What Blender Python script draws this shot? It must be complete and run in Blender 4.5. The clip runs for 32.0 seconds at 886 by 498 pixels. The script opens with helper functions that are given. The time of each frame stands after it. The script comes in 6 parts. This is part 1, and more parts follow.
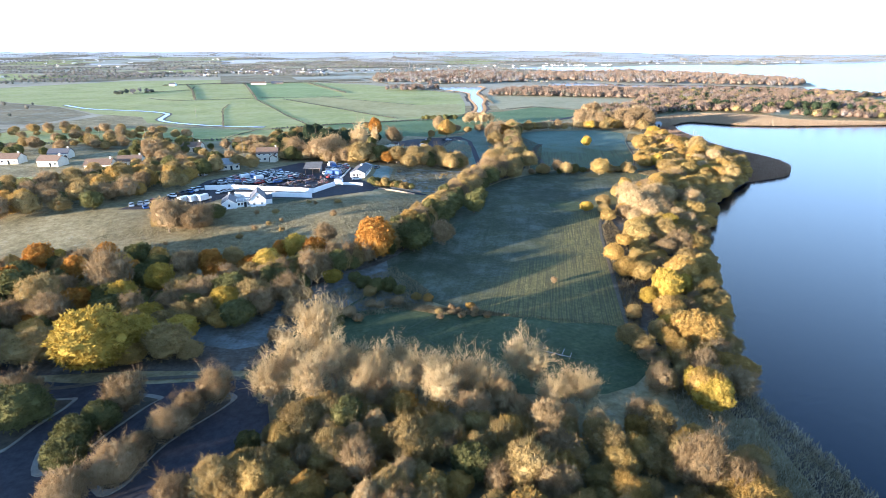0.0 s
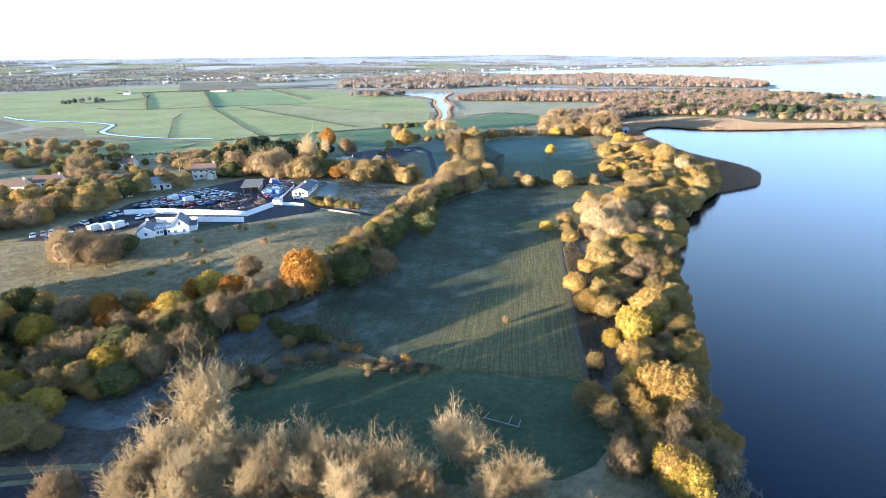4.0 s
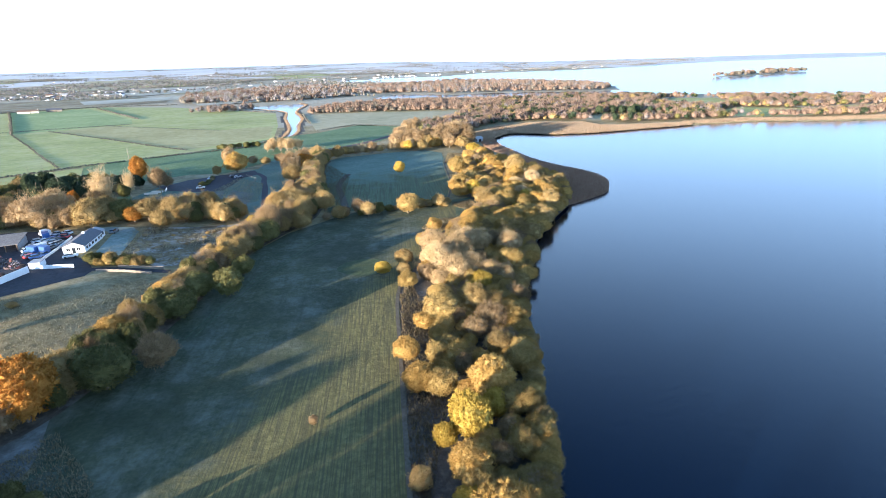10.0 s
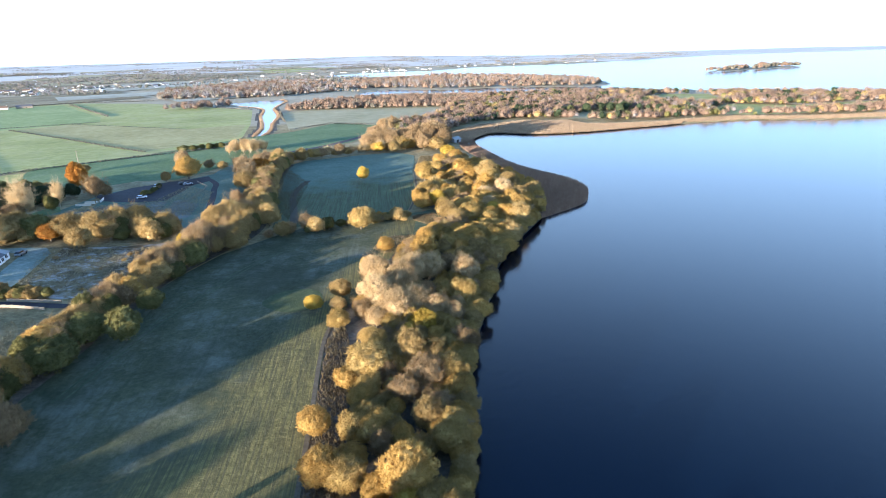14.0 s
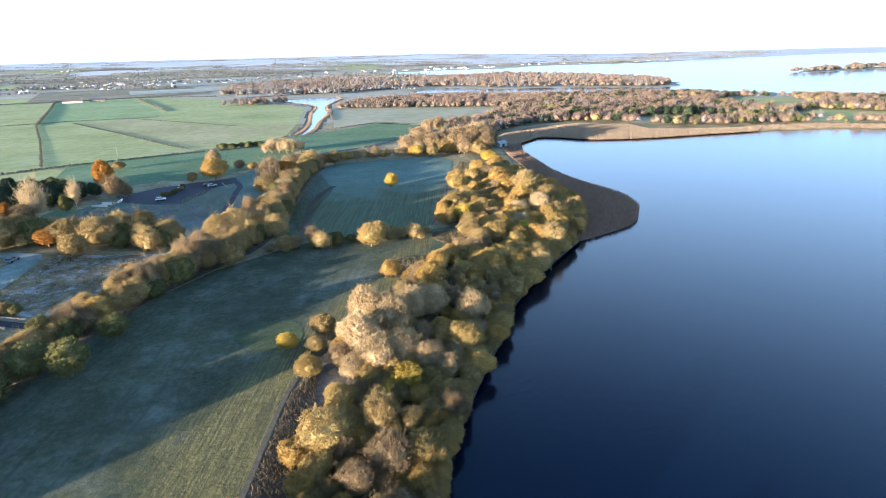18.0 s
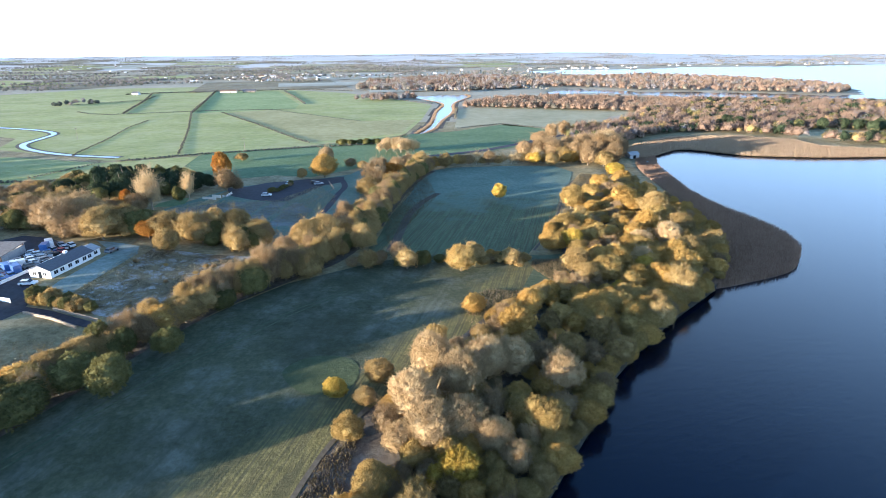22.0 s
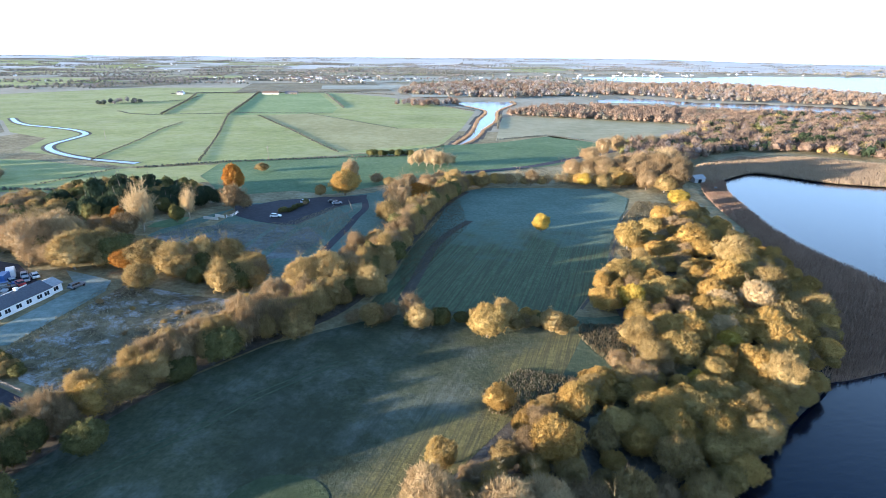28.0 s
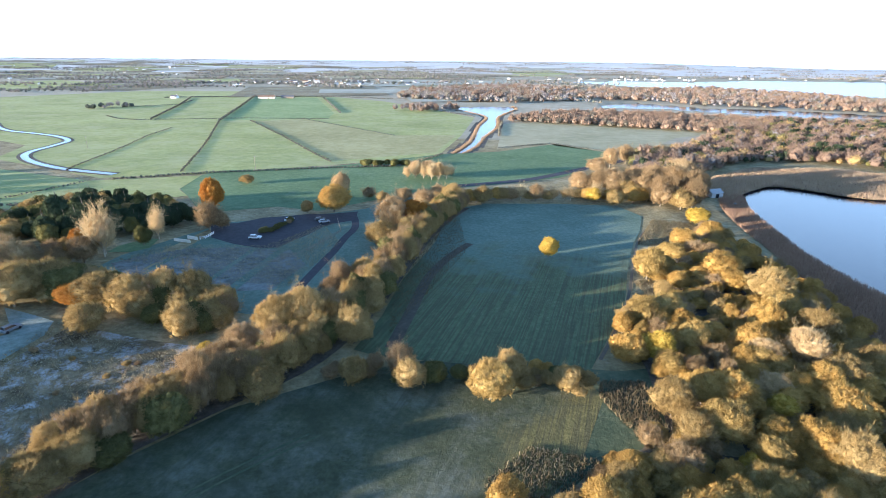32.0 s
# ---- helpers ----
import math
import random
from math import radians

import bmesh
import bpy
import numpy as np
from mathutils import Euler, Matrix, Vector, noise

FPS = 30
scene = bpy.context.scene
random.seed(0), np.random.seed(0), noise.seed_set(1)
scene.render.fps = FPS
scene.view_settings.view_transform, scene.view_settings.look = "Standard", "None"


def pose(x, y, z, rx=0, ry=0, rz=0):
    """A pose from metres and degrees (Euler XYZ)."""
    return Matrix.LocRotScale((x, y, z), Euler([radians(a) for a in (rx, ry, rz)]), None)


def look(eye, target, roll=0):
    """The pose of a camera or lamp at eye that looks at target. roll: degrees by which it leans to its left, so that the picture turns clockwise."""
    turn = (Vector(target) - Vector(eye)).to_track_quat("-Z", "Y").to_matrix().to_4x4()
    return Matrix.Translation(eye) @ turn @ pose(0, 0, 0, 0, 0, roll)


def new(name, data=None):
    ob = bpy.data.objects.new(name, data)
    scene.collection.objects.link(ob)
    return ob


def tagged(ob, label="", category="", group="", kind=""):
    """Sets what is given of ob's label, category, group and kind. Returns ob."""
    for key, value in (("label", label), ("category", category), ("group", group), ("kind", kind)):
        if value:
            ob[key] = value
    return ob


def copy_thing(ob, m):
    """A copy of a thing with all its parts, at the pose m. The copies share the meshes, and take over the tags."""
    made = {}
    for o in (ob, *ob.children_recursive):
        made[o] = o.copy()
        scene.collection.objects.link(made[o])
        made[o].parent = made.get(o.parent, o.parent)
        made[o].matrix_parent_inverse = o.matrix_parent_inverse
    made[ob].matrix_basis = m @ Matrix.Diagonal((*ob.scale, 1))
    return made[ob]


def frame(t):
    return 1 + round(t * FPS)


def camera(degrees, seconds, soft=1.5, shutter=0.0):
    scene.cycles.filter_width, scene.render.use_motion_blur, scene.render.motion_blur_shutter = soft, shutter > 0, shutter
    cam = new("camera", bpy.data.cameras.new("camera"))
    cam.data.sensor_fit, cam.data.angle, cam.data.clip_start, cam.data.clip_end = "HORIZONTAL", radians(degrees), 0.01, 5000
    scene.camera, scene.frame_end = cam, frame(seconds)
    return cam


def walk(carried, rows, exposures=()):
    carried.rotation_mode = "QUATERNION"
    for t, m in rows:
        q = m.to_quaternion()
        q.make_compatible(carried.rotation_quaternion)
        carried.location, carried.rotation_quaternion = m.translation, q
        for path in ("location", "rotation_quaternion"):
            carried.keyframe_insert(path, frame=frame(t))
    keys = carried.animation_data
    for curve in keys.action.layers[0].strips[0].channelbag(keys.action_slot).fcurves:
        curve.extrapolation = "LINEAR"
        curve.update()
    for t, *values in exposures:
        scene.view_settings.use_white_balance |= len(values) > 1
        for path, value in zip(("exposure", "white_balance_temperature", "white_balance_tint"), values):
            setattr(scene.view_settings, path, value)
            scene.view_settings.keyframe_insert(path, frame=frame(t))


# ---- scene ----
cam = camera(78.34, 32.0, 0.6)
PATH = [
    (0, (0.00, 0.00, 60.00), (0.01, 93.85, 25.46), -0.19),
    (0.5, (0.98, 2.67, 60.00), (1.62, 96.53, 25.51), -0.03),
    (1, (2.13, 5.23, 60.00), (3.41, 99.12, 25.60), -0.10),
    (1.5, (3.27, 7.86, 60.02), (5.11, 101.75, 25.65), -0.20),
    (2, (4.44, 10.52, 60.12), (6.90, 104.47, 25.93), -0.25),
    (2.5, (5.88, 13.10, 60.20), (8.82, 107.06, 26.08), -0.37),
    (3, (7.12, 15.61, 60.33), (10.70, 109.56, 26.25), -0.43),
    (3.5, (8.40, 18.14, 60.44), (12.55, 112.12, 26.53), -0.55),
    (5.5, (14.42, 28.52, 61.12), (20.62, 122.37, 27.15), -0.77),
    (6, (15.72, 31.06, 61.22), (26.86, 124.48, 27.34), -0.79),
    (6.5, (17.10, 33.52, 61.29), (33.01, 126.29, 27.54), -0.86),
    (7, (18.83, 36.02, 61.34), (37.03, 128.41, 27.69), -1.00),
    (7.5, (20.51, 38.24, 61.47), (39.85, 130.47, 28.01), -1.10),
    (8, (22.31, 40.57, 61.61), (42.90, 132.59, 28.33), -1.23),
    (8.5, (24.26, 42.89, 61.55), (46.02, 134.70, 28.43), -1.35),
    (9, (26.21, 45.14, 61.43), (49.42, 136.68, 28.53), -1.36),
    (9.5, (28.42, 47.37, 61.58), (52.96, 138.49, 28.49), -1.57),
    (10, (30.72, 49.57, 61.48), (56.29, 140.39, 28.34), -1.71),
    (10.5, (33.03, 51.92, 62.00), (59.50, 142.40, 28.64), -1.77),
    (11, (35.58, 54.16, 62.09), (62.43, 144.48, 28.61), -1.88),
    (11.5, (38.08, 56.51, 62.12), (64.78, 146.85, 28.55), -1.90),
    (12, (40.45, 58.84, 62.09), (67.97, 148.89, 28.43), -1.89),
    (12.5, (42.97, 61.15, 62.32), (71.31, 150.89, 28.50), -1.81),
    (13, (45.30, 63.57, 62.17), (71.82, 153.88, 28.41), -1.74),
    (13.5, (47.94, 66.12, 62.45), (73.74, 156.56, 28.47), -1.73),
    (14, (50.43, 68.83, 62.42), (76.80, 159.04, 28.26), -1.68),
    (14.5, (52.91, 71.41, 62.43), (80.14, 161.33, 28.18), -1.64),
    (16.5, (62.20, 80.99, 61.76), (92.36, 169.95, 27.47), -1.76),
    (17, (64.62, 83.39, 61.95), (90.28, 173.77, 27.69), -1.70),
    (17.5, (66.94, 86.54, 61.90), (86.65, 178.41, 27.67), -1.52),
    (18, (69.27, 89.21, 62.00), (85.23, 181.80, 27.77), -1.40),
    (18.5, (70.99, 92.01, 61.91), (86.85, 184.60, 27.63), -1.16),
    (19, (72.55, 94.76, 62.08), (86.14, 187.68, 27.69), -0.99),
    (19.5, (74.12, 97.70, 62.04), (80.54, 191.41, 27.71), -0.86),
    (20, (75.61, 100.59, 62.17), (75.77, 194.54, 27.90), -0.85),
    (20.5, (76.83, 103.67, 62.12), (72.33, 197.54, 27.93), -0.76),
    (21, (77.68, 106.60, 62.21), (71.83, 200.36, 27.93), -0.72),
    (21.5, (78.31, 109.49, 62.15), (72.49, 203.26, 27.90), -0.66),
    (22, (78.89, 112.58, 62.18), (72.87, 206.35, 27.96), -0.64),
    (22.5, (79.34, 115.54, 62.22), (73.35, 209.34, 28.10), -0.59),
    (23, (79.85, 118.54, 62.21), (72.50, 212.30, 28.24), -0.50),
    (23.5, (80.32, 121.64, 62.29), (67.58, 214.88, 28.48), -0.46),
    (24, (80.59, 124.52, 62.43), (67.26, 217.71, 28.70), -0.33),
    (24.5, (80.59, 127.56, 62.54), (67.15, 220.74, 28.83), -0.25),
    (25, (80.84, 130.24, 62.67), (67.30, 223.44, 29.06), -0.17),
    (25.5, (80.83, 133.12, 62.75), (67.27, 226.32, 29.14), -0.10),
    (27.5, (80.24, 144.79, 62.70), (66.95, 238.04, 29.13), 0.36),
    (28, (80.26, 147.49, 62.80), (66.88, 240.71, 29.19), 0.28),
    (28.5, (79.79, 150.23, 62.99), (66.56, 243.48, 29.39), 0.50),
    (29, (79.60, 152.98, 62.78), (66.37, 246.29, 29.34), 0.55),
    (29.5, (79.37, 155.60, 62.71), (66.12, 248.95, 29.39), 0.56),
    (30, (79.14, 158.18, 63.01), (65.88, 251.53, 29.70), 0.64),
    (30.5, (78.81, 160.85, 63.00), (65.57, 254.23, 29.77), 0.69),
    (31, (78.07, 163.63, 62.64), (65.03, 257.15, 29.70), 0.69),
    (31.5, (77.96, 166.23, 62.92), (64.82, 259.73, 29.96), 0.66),
    (32, (78.09, 168.81, 63.40), (64.73, 262.23, 30.31), 0.43),
]
EXPOSURE, KELVIN, TINT, SKY, SUN = 2.24, 5540, 13, 0.12, 5.0

walk(cam, [(t, look(eye, target, roll)) for t, eye, target, roll in PATH], [(0.0, EXPOSURE + 0.10, KELVIN, TINT), (4.5, EXPOSURE + 0.10, KELVIN, TINT), (9.0, EXPOSURE, KELVIN, TINT), (32.0, EXPOSURE, KELVIN, TINT)])

# ---- daylight: low winter sun behind the flight, to its left ----
SUN_FROM = Vector((-0.87, -0.50, 0.0)).normalized()
SUN_HEIGHT = radians(5.8)
world = bpy.data.worlds.new("sky")
scene.world = world
world.use_nodes = True
wn = world.node_tree
sky = wn.nodes.new("ShaderNodeTexSky")
sky.sky_type, sky.sun_disc = "NISHITA", False
sky.sun_elevation = SUN_HEIGHT
sky.sun_rotation = math.atan2(SUN_FROM.x, SUN_FROM.y)
sky.air_density, sky.dust_density, sky.ozone_density = 1.0, 0.3, 3.0
veil = wn.nodes.new("ShaderNodeMix")
veil.data_type = "RGBA"
veil.inputs[7].default_value = (2.75, 3.95, 5.3, 1)
where = wn.nodes.new("ShaderNodeTexCoord")
split = wn.nodes.new("ShaderNodeSeparateXYZ")
haze = wn.nodes.new("ShaderNodeMapRange")
haze.interpolation_type = "SMOOTHSTEP"
for key, value in (("From Min", 0.2), ("From Max", 0.68), ("To Min", 0.88), ("To Max", 0.0)):
    haze.inputs[key].default_value = value
wn.links.new(where.outputs["Generated"], split.inputs[0])
wn.links.new(split.outputs["Z"], haze.inputs["Value"])
wn.links.new(haze.outputs["Result"], veil.inputs[0])
wn.links.new(sky.outputs[0], veil.inputs[6])
wn.links.new(veil.outputs[2], wn.nodes["Background"].inputs[0])
wn.nodes["Background"].inputs[1].default_value = SKY
sun_data = bpy.data.lights.new("sun", "SUN")
sun_data.energy, sun_data.angle, sun_data.color = SUN, radians(0.6), (1.0, 0.82, 0.58)
sun = new("sun", sun_data)
ray = Vector((-SUN_FROM.x * math.cos(SUN_HEIGHT), -SUN_FROM.y * math.cos(SUN_HEIGHT), -math.sin(SUN_HEIGHT)))
sun.matrix_world = look((-400, -300, 200), Vector((-400, -300, 200)) + ray)

# ---- small tools ----
RNG = random.Random(7)


def part(name, bm, mat, parent=None, label=""):
    """One mesh object from a bmesh (or a ready mesh) under a thing or part."""
    if isinstance(bm, bmesh.types.BMesh):
        me = bpy.data.meshes.new(name)
        bm.to_mesh(me)
        bm.free()
    else:
        me = bm
    if mat is not None and not me.materials:
        me.materials.append(mat)
    ob = new(name, me)
    ob.parent = parent
    if label:
        tagged(ob, label)
    return ob


def thing(name, m, label, category, group="", kind=""):
    ob = new(name)
    ob.empty_display_size = 0.3
    ob.matrix_world = m
    return tagged(ob, label, category, group, kind)


def box(bm, x0, y0, z0, x1, y1, z1):
    """A closed box between two corners."""
    v = [bm.verts.new((x, y, z)) for z in (z0, z1) for x, y in ((x0, y0), (x1, y0), (x1, y1), (x0, y1))]
    for f in ((3, 2, 1, 0), (4, 5, 6, 7), (0, 1, 5, 4), (1, 2, 6, 5), (2, 3, 7, 6), (3, 0, 4, 7)):
        bm.faces.new([v[i] for i in f])
    return bm


def box_bm(*a):
    return box(bmesh.new(), *a)


def mesh_of(name, verts, faces):
    me = bpy.data.meshes.new(name)
    me.from_pydata(verts, [], faces)
    return me


def quads(name, v):
    """A mesh of loose quads from an (n, 4, 3) array."""
    n = len(v)
    me = bpy.data.meshes.new(name)
    me.vertices.add(4 * n)
    me.loops.add(4 * n)
    me.polygons.add(n)
    me.vertices.foreach_set("co", np.asarray(v, np.float32).ravel())
    me.loops.foreach_set("vertex_index", np.arange(4 * n, dtype=np.int32))
    me.polygons.foreach_set("loop_start", np.arange(0, 4 * n, 4, dtype=np.int32))
    me.update(calc_edges=True)
    return me


def smooth(a, b, v):
    u = np.clip((np.asarray(v, float) - a) / (b - a), 0, 1)
    return u * u * (3 - 2 * u)


def spline(points, per=6, closed=False):
    """Catmull-Rom curve through plan points."""
    p = np.array(points, float)
    n = len(p)
    out = []
    for i in range(n if closed else n - 1):
        a, b, c, d = (p[(i + k) % n] if closed else p[min(max(i + k, 0), n - 1)] for k in (-1, 0, 1, 2))
        for s in np.arange(per) / per:
            out.append(0.5 * (2 * b + (c - a) * s + (2 * a - 5 * b + 4 * c - d) * s**2 + (3 * b - a - 3 * c + d) * s**3))
    if not closed:
        out.append(p[-1])
    return np.array(out)


def inside(poly, x, y):
    """Which plan points lie in a polygon."""
    x, y = np.asarray(x, float), np.asarray(y, float)
    hit = np.zeros(x.shape, bool)
    p = np.asarray(poly, float)
    for (ax, ay), (bx, by) in zip(p, np.roll(p, -1, 0)):
        if ay != by:
            hit ^= ((ay > y) != (by > y)) & (x < (bx - ax) * (y - ay) / (by - ay) + ax)
    return hit


def distance(line, x, y, closed=True):
    """Distance in plan to a polyline."""
    p = np.asarray(line, float)
    x, y = np.asarray(x, float), np.asarray(y, float)
    best = np.full(x.shape, 1e9)
    q = np.roll(p, -1, 0) if closed else p[1:]
    for (ax, ay), (bx, by) in zip(p, q):
        dx, dy = bx - ax, by - ay
        s = np.clip(((x - ax) * dx + (y - ay) * dy) / (dx * dx + dy * dy + 1e-9), 0, 1)
        best = np.minimum(best, np.hypot(x - ax - s * dx, y - ay - s * dy))
    return best


# ---- materials ----
def material(name, rough=0.9, metal=0.0):
    m = bpy.data.materials.new(name)
    m.use_nodes = True
    b = m.node_tree.nodes["Principled BSDF"]
    b.inputs["Roughness"].default_value = rough
    b.inputs["Metallic"].default_value = metal
    b.inputs["Specular IOR Level"].default_value = 0.25
    return m, m.node_tree.nodes, m.node_tree.links, b


def ramp(nodes, stops):
    r = nodes.new("ShaderNodeValToRGB")
    e = r.color_ramp.elements
    while len(e) < len(stops):
        e.new(0.5)
    for el, (at, c) in zip(e, stops):
        el.position, el.color = at, (*c, 1)
    return r


def noise_tex(nodes, links, scale, detail=5, coord="Object", rough=0.6, stretch=None, turn=0.0):
    tc = nodes.new("ShaderNodeTexCoord")
    mp = nodes.new("ShaderNodeMapping")
    mp.inputs["Rotation"].default_value = (0, 0, turn)
    if stretch:
        mp.vector_type = "TEXTURE"
        mp.inputs["Scale"].default_value = [1 / v for v in stretch]
    n = nodes.new("ShaderNodeTexNoise")
    n.inputs["Scale"].default_value, n.inputs["Detail"].default_value, n.inputs["Roughness"].default_value = scale, detail, rough
    links.new(tc.outputs[coord], mp.inputs[0])
    links.new(mp.outputs[0], n.inputs["Vector"])
    return n.outputs["Fac"]


def mixed(nodes, links, fac, a, b, blend="MIX"):
    m = nodes.new("ShaderNodeMix")
    m.data_type, m.blend_type = "RGBA", blend
    for v, s in ((fac, m.inputs[0]), (a, m.inputs[6]), (b, m.inputs[7])):
        if isinstance(v, (int, float)):
            s.default_value = v
        elif isinstance(v, tuple):
            s.default_value = (*v, 1)
        else:
            links.new(v, s)
    return m.outputs[2]


def bump(nodes, links, b, height, strength, dist):
    bp = nodes.new("ShaderNodeBump")
    bp.inputs["Strength"].default_value, bp.inputs["Distance"].default_value = strength, dist
    links.new(height, bp.inputs["Height"])
    links.new(bp.outputs[0], b.inputs["Normal"])


def grass_material(name, low, mid, high, patch=0.03, tuft=0.8, frost=None, frost_at=(0.45, 0.65), rows=None, row_dark=(0.07, 0.06, 0.035), relief=0.4, streaks=None):
    """Rough winter grass: broad patches, tufts, rime, and drill rows."""
    m, n, l, b = material(name, 0.95)
    broad = noise_tex(n, l, patch, 6, rough=0.65)
    fine = noise_tex(n, l, tuft, 8, rough=0.75)
    add = n.new("ShaderNodeMath")
    add.operation = "MULTIPLY_ADD"
    add.inputs[1].default_value = 0.55
    l.new(fine, add.inputs[0])
    half = n.new("ShaderNodeMath")
    half.operation = "MULTIPLY"
    half.inputs[1].default_value = 0.45
    l.new(broad, half.inputs[0])
    l.new(half.outputs[0], add.inputs[2])
    r = ramp(n, [(0.38, low), (0.5, mid), (0.62, high)])
    l.new(add.outputs[0], r.inputs[0])
    colour = r.outputs[0]
    if frost:
        f = ramp(n, [(frost_at[0], (0, 0, 0)), (frost_at[1], (1, 1, 1))])
        l.new(noise_tex(n, l, patch * 2.3, 9, rough=0.78), f.inputs[0])
        colour = mixed(n, l, f.outputs[0], colour, frost)
    height = fine
    if streaks:
        # long wheel marks and windrows, and darker damp patches
        turn, share = streaks
        f = ramp(n, [(0.50, (0, 0, 0)), (0.68, (share, share, share))])
        l.new(noise_tex(n, l, 0.5, 6, rough=0.72, stretch=(1, 0.06, 1), turn=turn), f.inputs[0])
        colour = mixed(n, l, f.outputs[0], colour, low)
        f = ramp(n, [(0.50, (0, 0, 0)), (0.64, (0.75, 0.75, 0.75))])
        l.new(noise_tex(n, l, 0.045, 7, rough=0.7, stretch=(1, 0.6, 1), turn=turn + 1.0), f.inputs[0])
        colour = mixed(n, l, f.outputs[0], colour, low)
    if rows:
        turn, scale, share = rows
        f = ramp(n, [(0.42, (0, 0, 0)), (0.62, (share, share, share))])
        l.new(noise_tex(n, l, scale, 5, rough=0.7, stretch=(1, 0.035, 1), turn=turn), f.inputs[0])
        colour = mixed(n, l, f.outputs[0], colour, row_dark)
    l.new(colour, b.inputs["Base Color"])
    bump(n, l, b, height, 0.9, relief)
    return m


def plain_material(name, a, c, scale=2.0, rough=0.8, metal=0.0, relief=0.01):
    m, n, l, b = material(name, rough, metal)
    f = noise_tex(n, l, scale, 6, rough=0.7)
    r = ramp(n, [(0.3, a), (0.7, c)])
    l.new(f, r.inputs[0])
    l.new(r.outputs[0], b.inputs["Base Color"])
    bump(n, l, b, f, 0.5, relief)
    return m


def leaf_material(name, dark, mid, light, lets=0.28):
    """Foliage that varies from tree to tree, across a crown and leaf by leaf."""
    m, n, l, b = material(name, 0.9)
    geo = n.new("ShaderNodeNewGeometry")
    info = n.new("ShaderNodeObjectInfo")
    wide, fine = noise_tex(n, l, 0.4, 3), noise_tex(n, l, 1.7, 8, rough=0.8)
    total = None
    for value, share in ((geo.outputs["Random Per Island"], 0.26), (info.outputs["Random"], 0.30), (wide, 0.5), (fine, 0.80)):
        s = n.new("ShaderNodeMath")
        s.operation = "MULTIPLY_ADD"
        s.inputs[1].default_value = share
        s.inputs[2].default_value = -0.42
        l.new(value, s.inputs[0])
        if total is not None:
            l.new(total, s.inputs[2])
        total = s.outputs[0]
    r = ramp(n, [(0.2, dark), (0.55, mid), (0.9, light)])
    l.new(total, r.inputs[0])
    l.new(r.outputs[0], b.inputs["Base Color"])
    bump(n, l, b, fine, 1.0, 0.5)
    t = n.new("ShaderNodeBsdfTranslucent")
    l.new(r.outputs[0], t.inputs[0])
    mix = n.new("ShaderNodeMixShader")
    mix.inputs[0].default_value = lets
    l.new(b.outputs[0], mix.inputs[1])
    l.new(t.outputs[0], mix.inputs[2])
    l.new(mix.outputs[0], n["Material Output"].inputs[0])
    return m


def water_material():
    m, n, l, b = material("lake_water", 0.14)
    b.inputs["Base Color"].default_value = (0.0012, 0.0045, 0.014, 1)
    b.inputs["IOR"].default_value = 1.333
    b.inputs["Specular IOR Level"].default_value = 0.5
    a = noise_tex(n, l, 0.35, 6, rough=0.6, stretch=(1, 2.4, 1), turn=0.5)
    bump(n, l, b, a, 0.22, 0.16)
    return m


def pane_material():
    m, n, l, b = material("dark_window_glass", 0.08)
    b.inputs["Base Color"].default_value = (0.02, 0.025, 0.03, 1)
    b.inputs["Specular IOR Level"].default_value = 0.6
    return m


def paint_material(name, c):
    m, n, l, b = material(name, 0.35)
    f = noise_tex(n, l, 1.5, 4)
    l.new(mixed(n, l, f, c, tuple(0.75 * v for v in c)), b.inputs["Base Color"])
    b.inputs["Specular IOR Level"].default_value = 0.5
    return m


LEAF = {
    "gold": leaf_material("willow_gold_leaf", (0.264, 0.161, 0.0446), (0.489, 0.308, 0.0834), (0.675, 0.456, 0.15)),
    "olive": leaf_material("willow_olive_leaf", (0.199, 0.134, 0.0501), (0.39, 0.271, 0.104), (0.57, 0.413, 0.177)),
    "yellow": leaf_material("yellow_leaf", (0.268, 0.181, 0.0285), (0.497, 0.344, 0.0568), (0.672, 0.483, 0.104)),
    "orange": leaf_material("orange_leaf", (0.212, 0.0847, 0.0154), (0.411, 0.181, 0.0266), (0.573, 0.291, 0.0607)),
    "brown": leaf_material("russet_twig", (0.174, 0.114, 0.0552), (0.336, 0.23, 0.116), (0.498, 0.356, 0.193)),
    "green": leaf_material("dark_green_leaf", (0.0809, 0.0786, 0.0242), (0.162, 0.151, 0.0497), (0.273, 0.242, 0.0828)),
    "bare": leaf_material("pale_twig", (0.348, 0.251, 0.123), (0.558, 0.413, 0.216), (0.753, 0.584, 0.333), 0.3),
    "conifer": leaf_material("conifer_needle", (0.0273, 0.0411, 0.02), (0.0523, 0.0726, 0.0353), (0.0933, 0.114, 0.0552)),
}
LEAF["willow"] = leaf_material("willow_leaf", (0.218, 0.146, 0.0446), (0.425, 0.292, 0.0945), (0.61, 0.439, 0.167))
LEAF["buff"] = leaf_material("buff_twig", (0.301, 0.208, 0.104), (0.503, 0.358, 0.18), (0.679, 0.503, 0.272), 0.2)
BARK = plain_material("bark", (0.11, 0.085, 0.06), (0.30, 0.25, 0.19), 3.0, 0.95, relief=0.05)
PALE_BARK = plain_material("pale_bark", (0.30, 0.25, 0.18), (0.50, 0.43, 0.32), 3.0, 0.95, relief=0.05)
WATER = water_material()
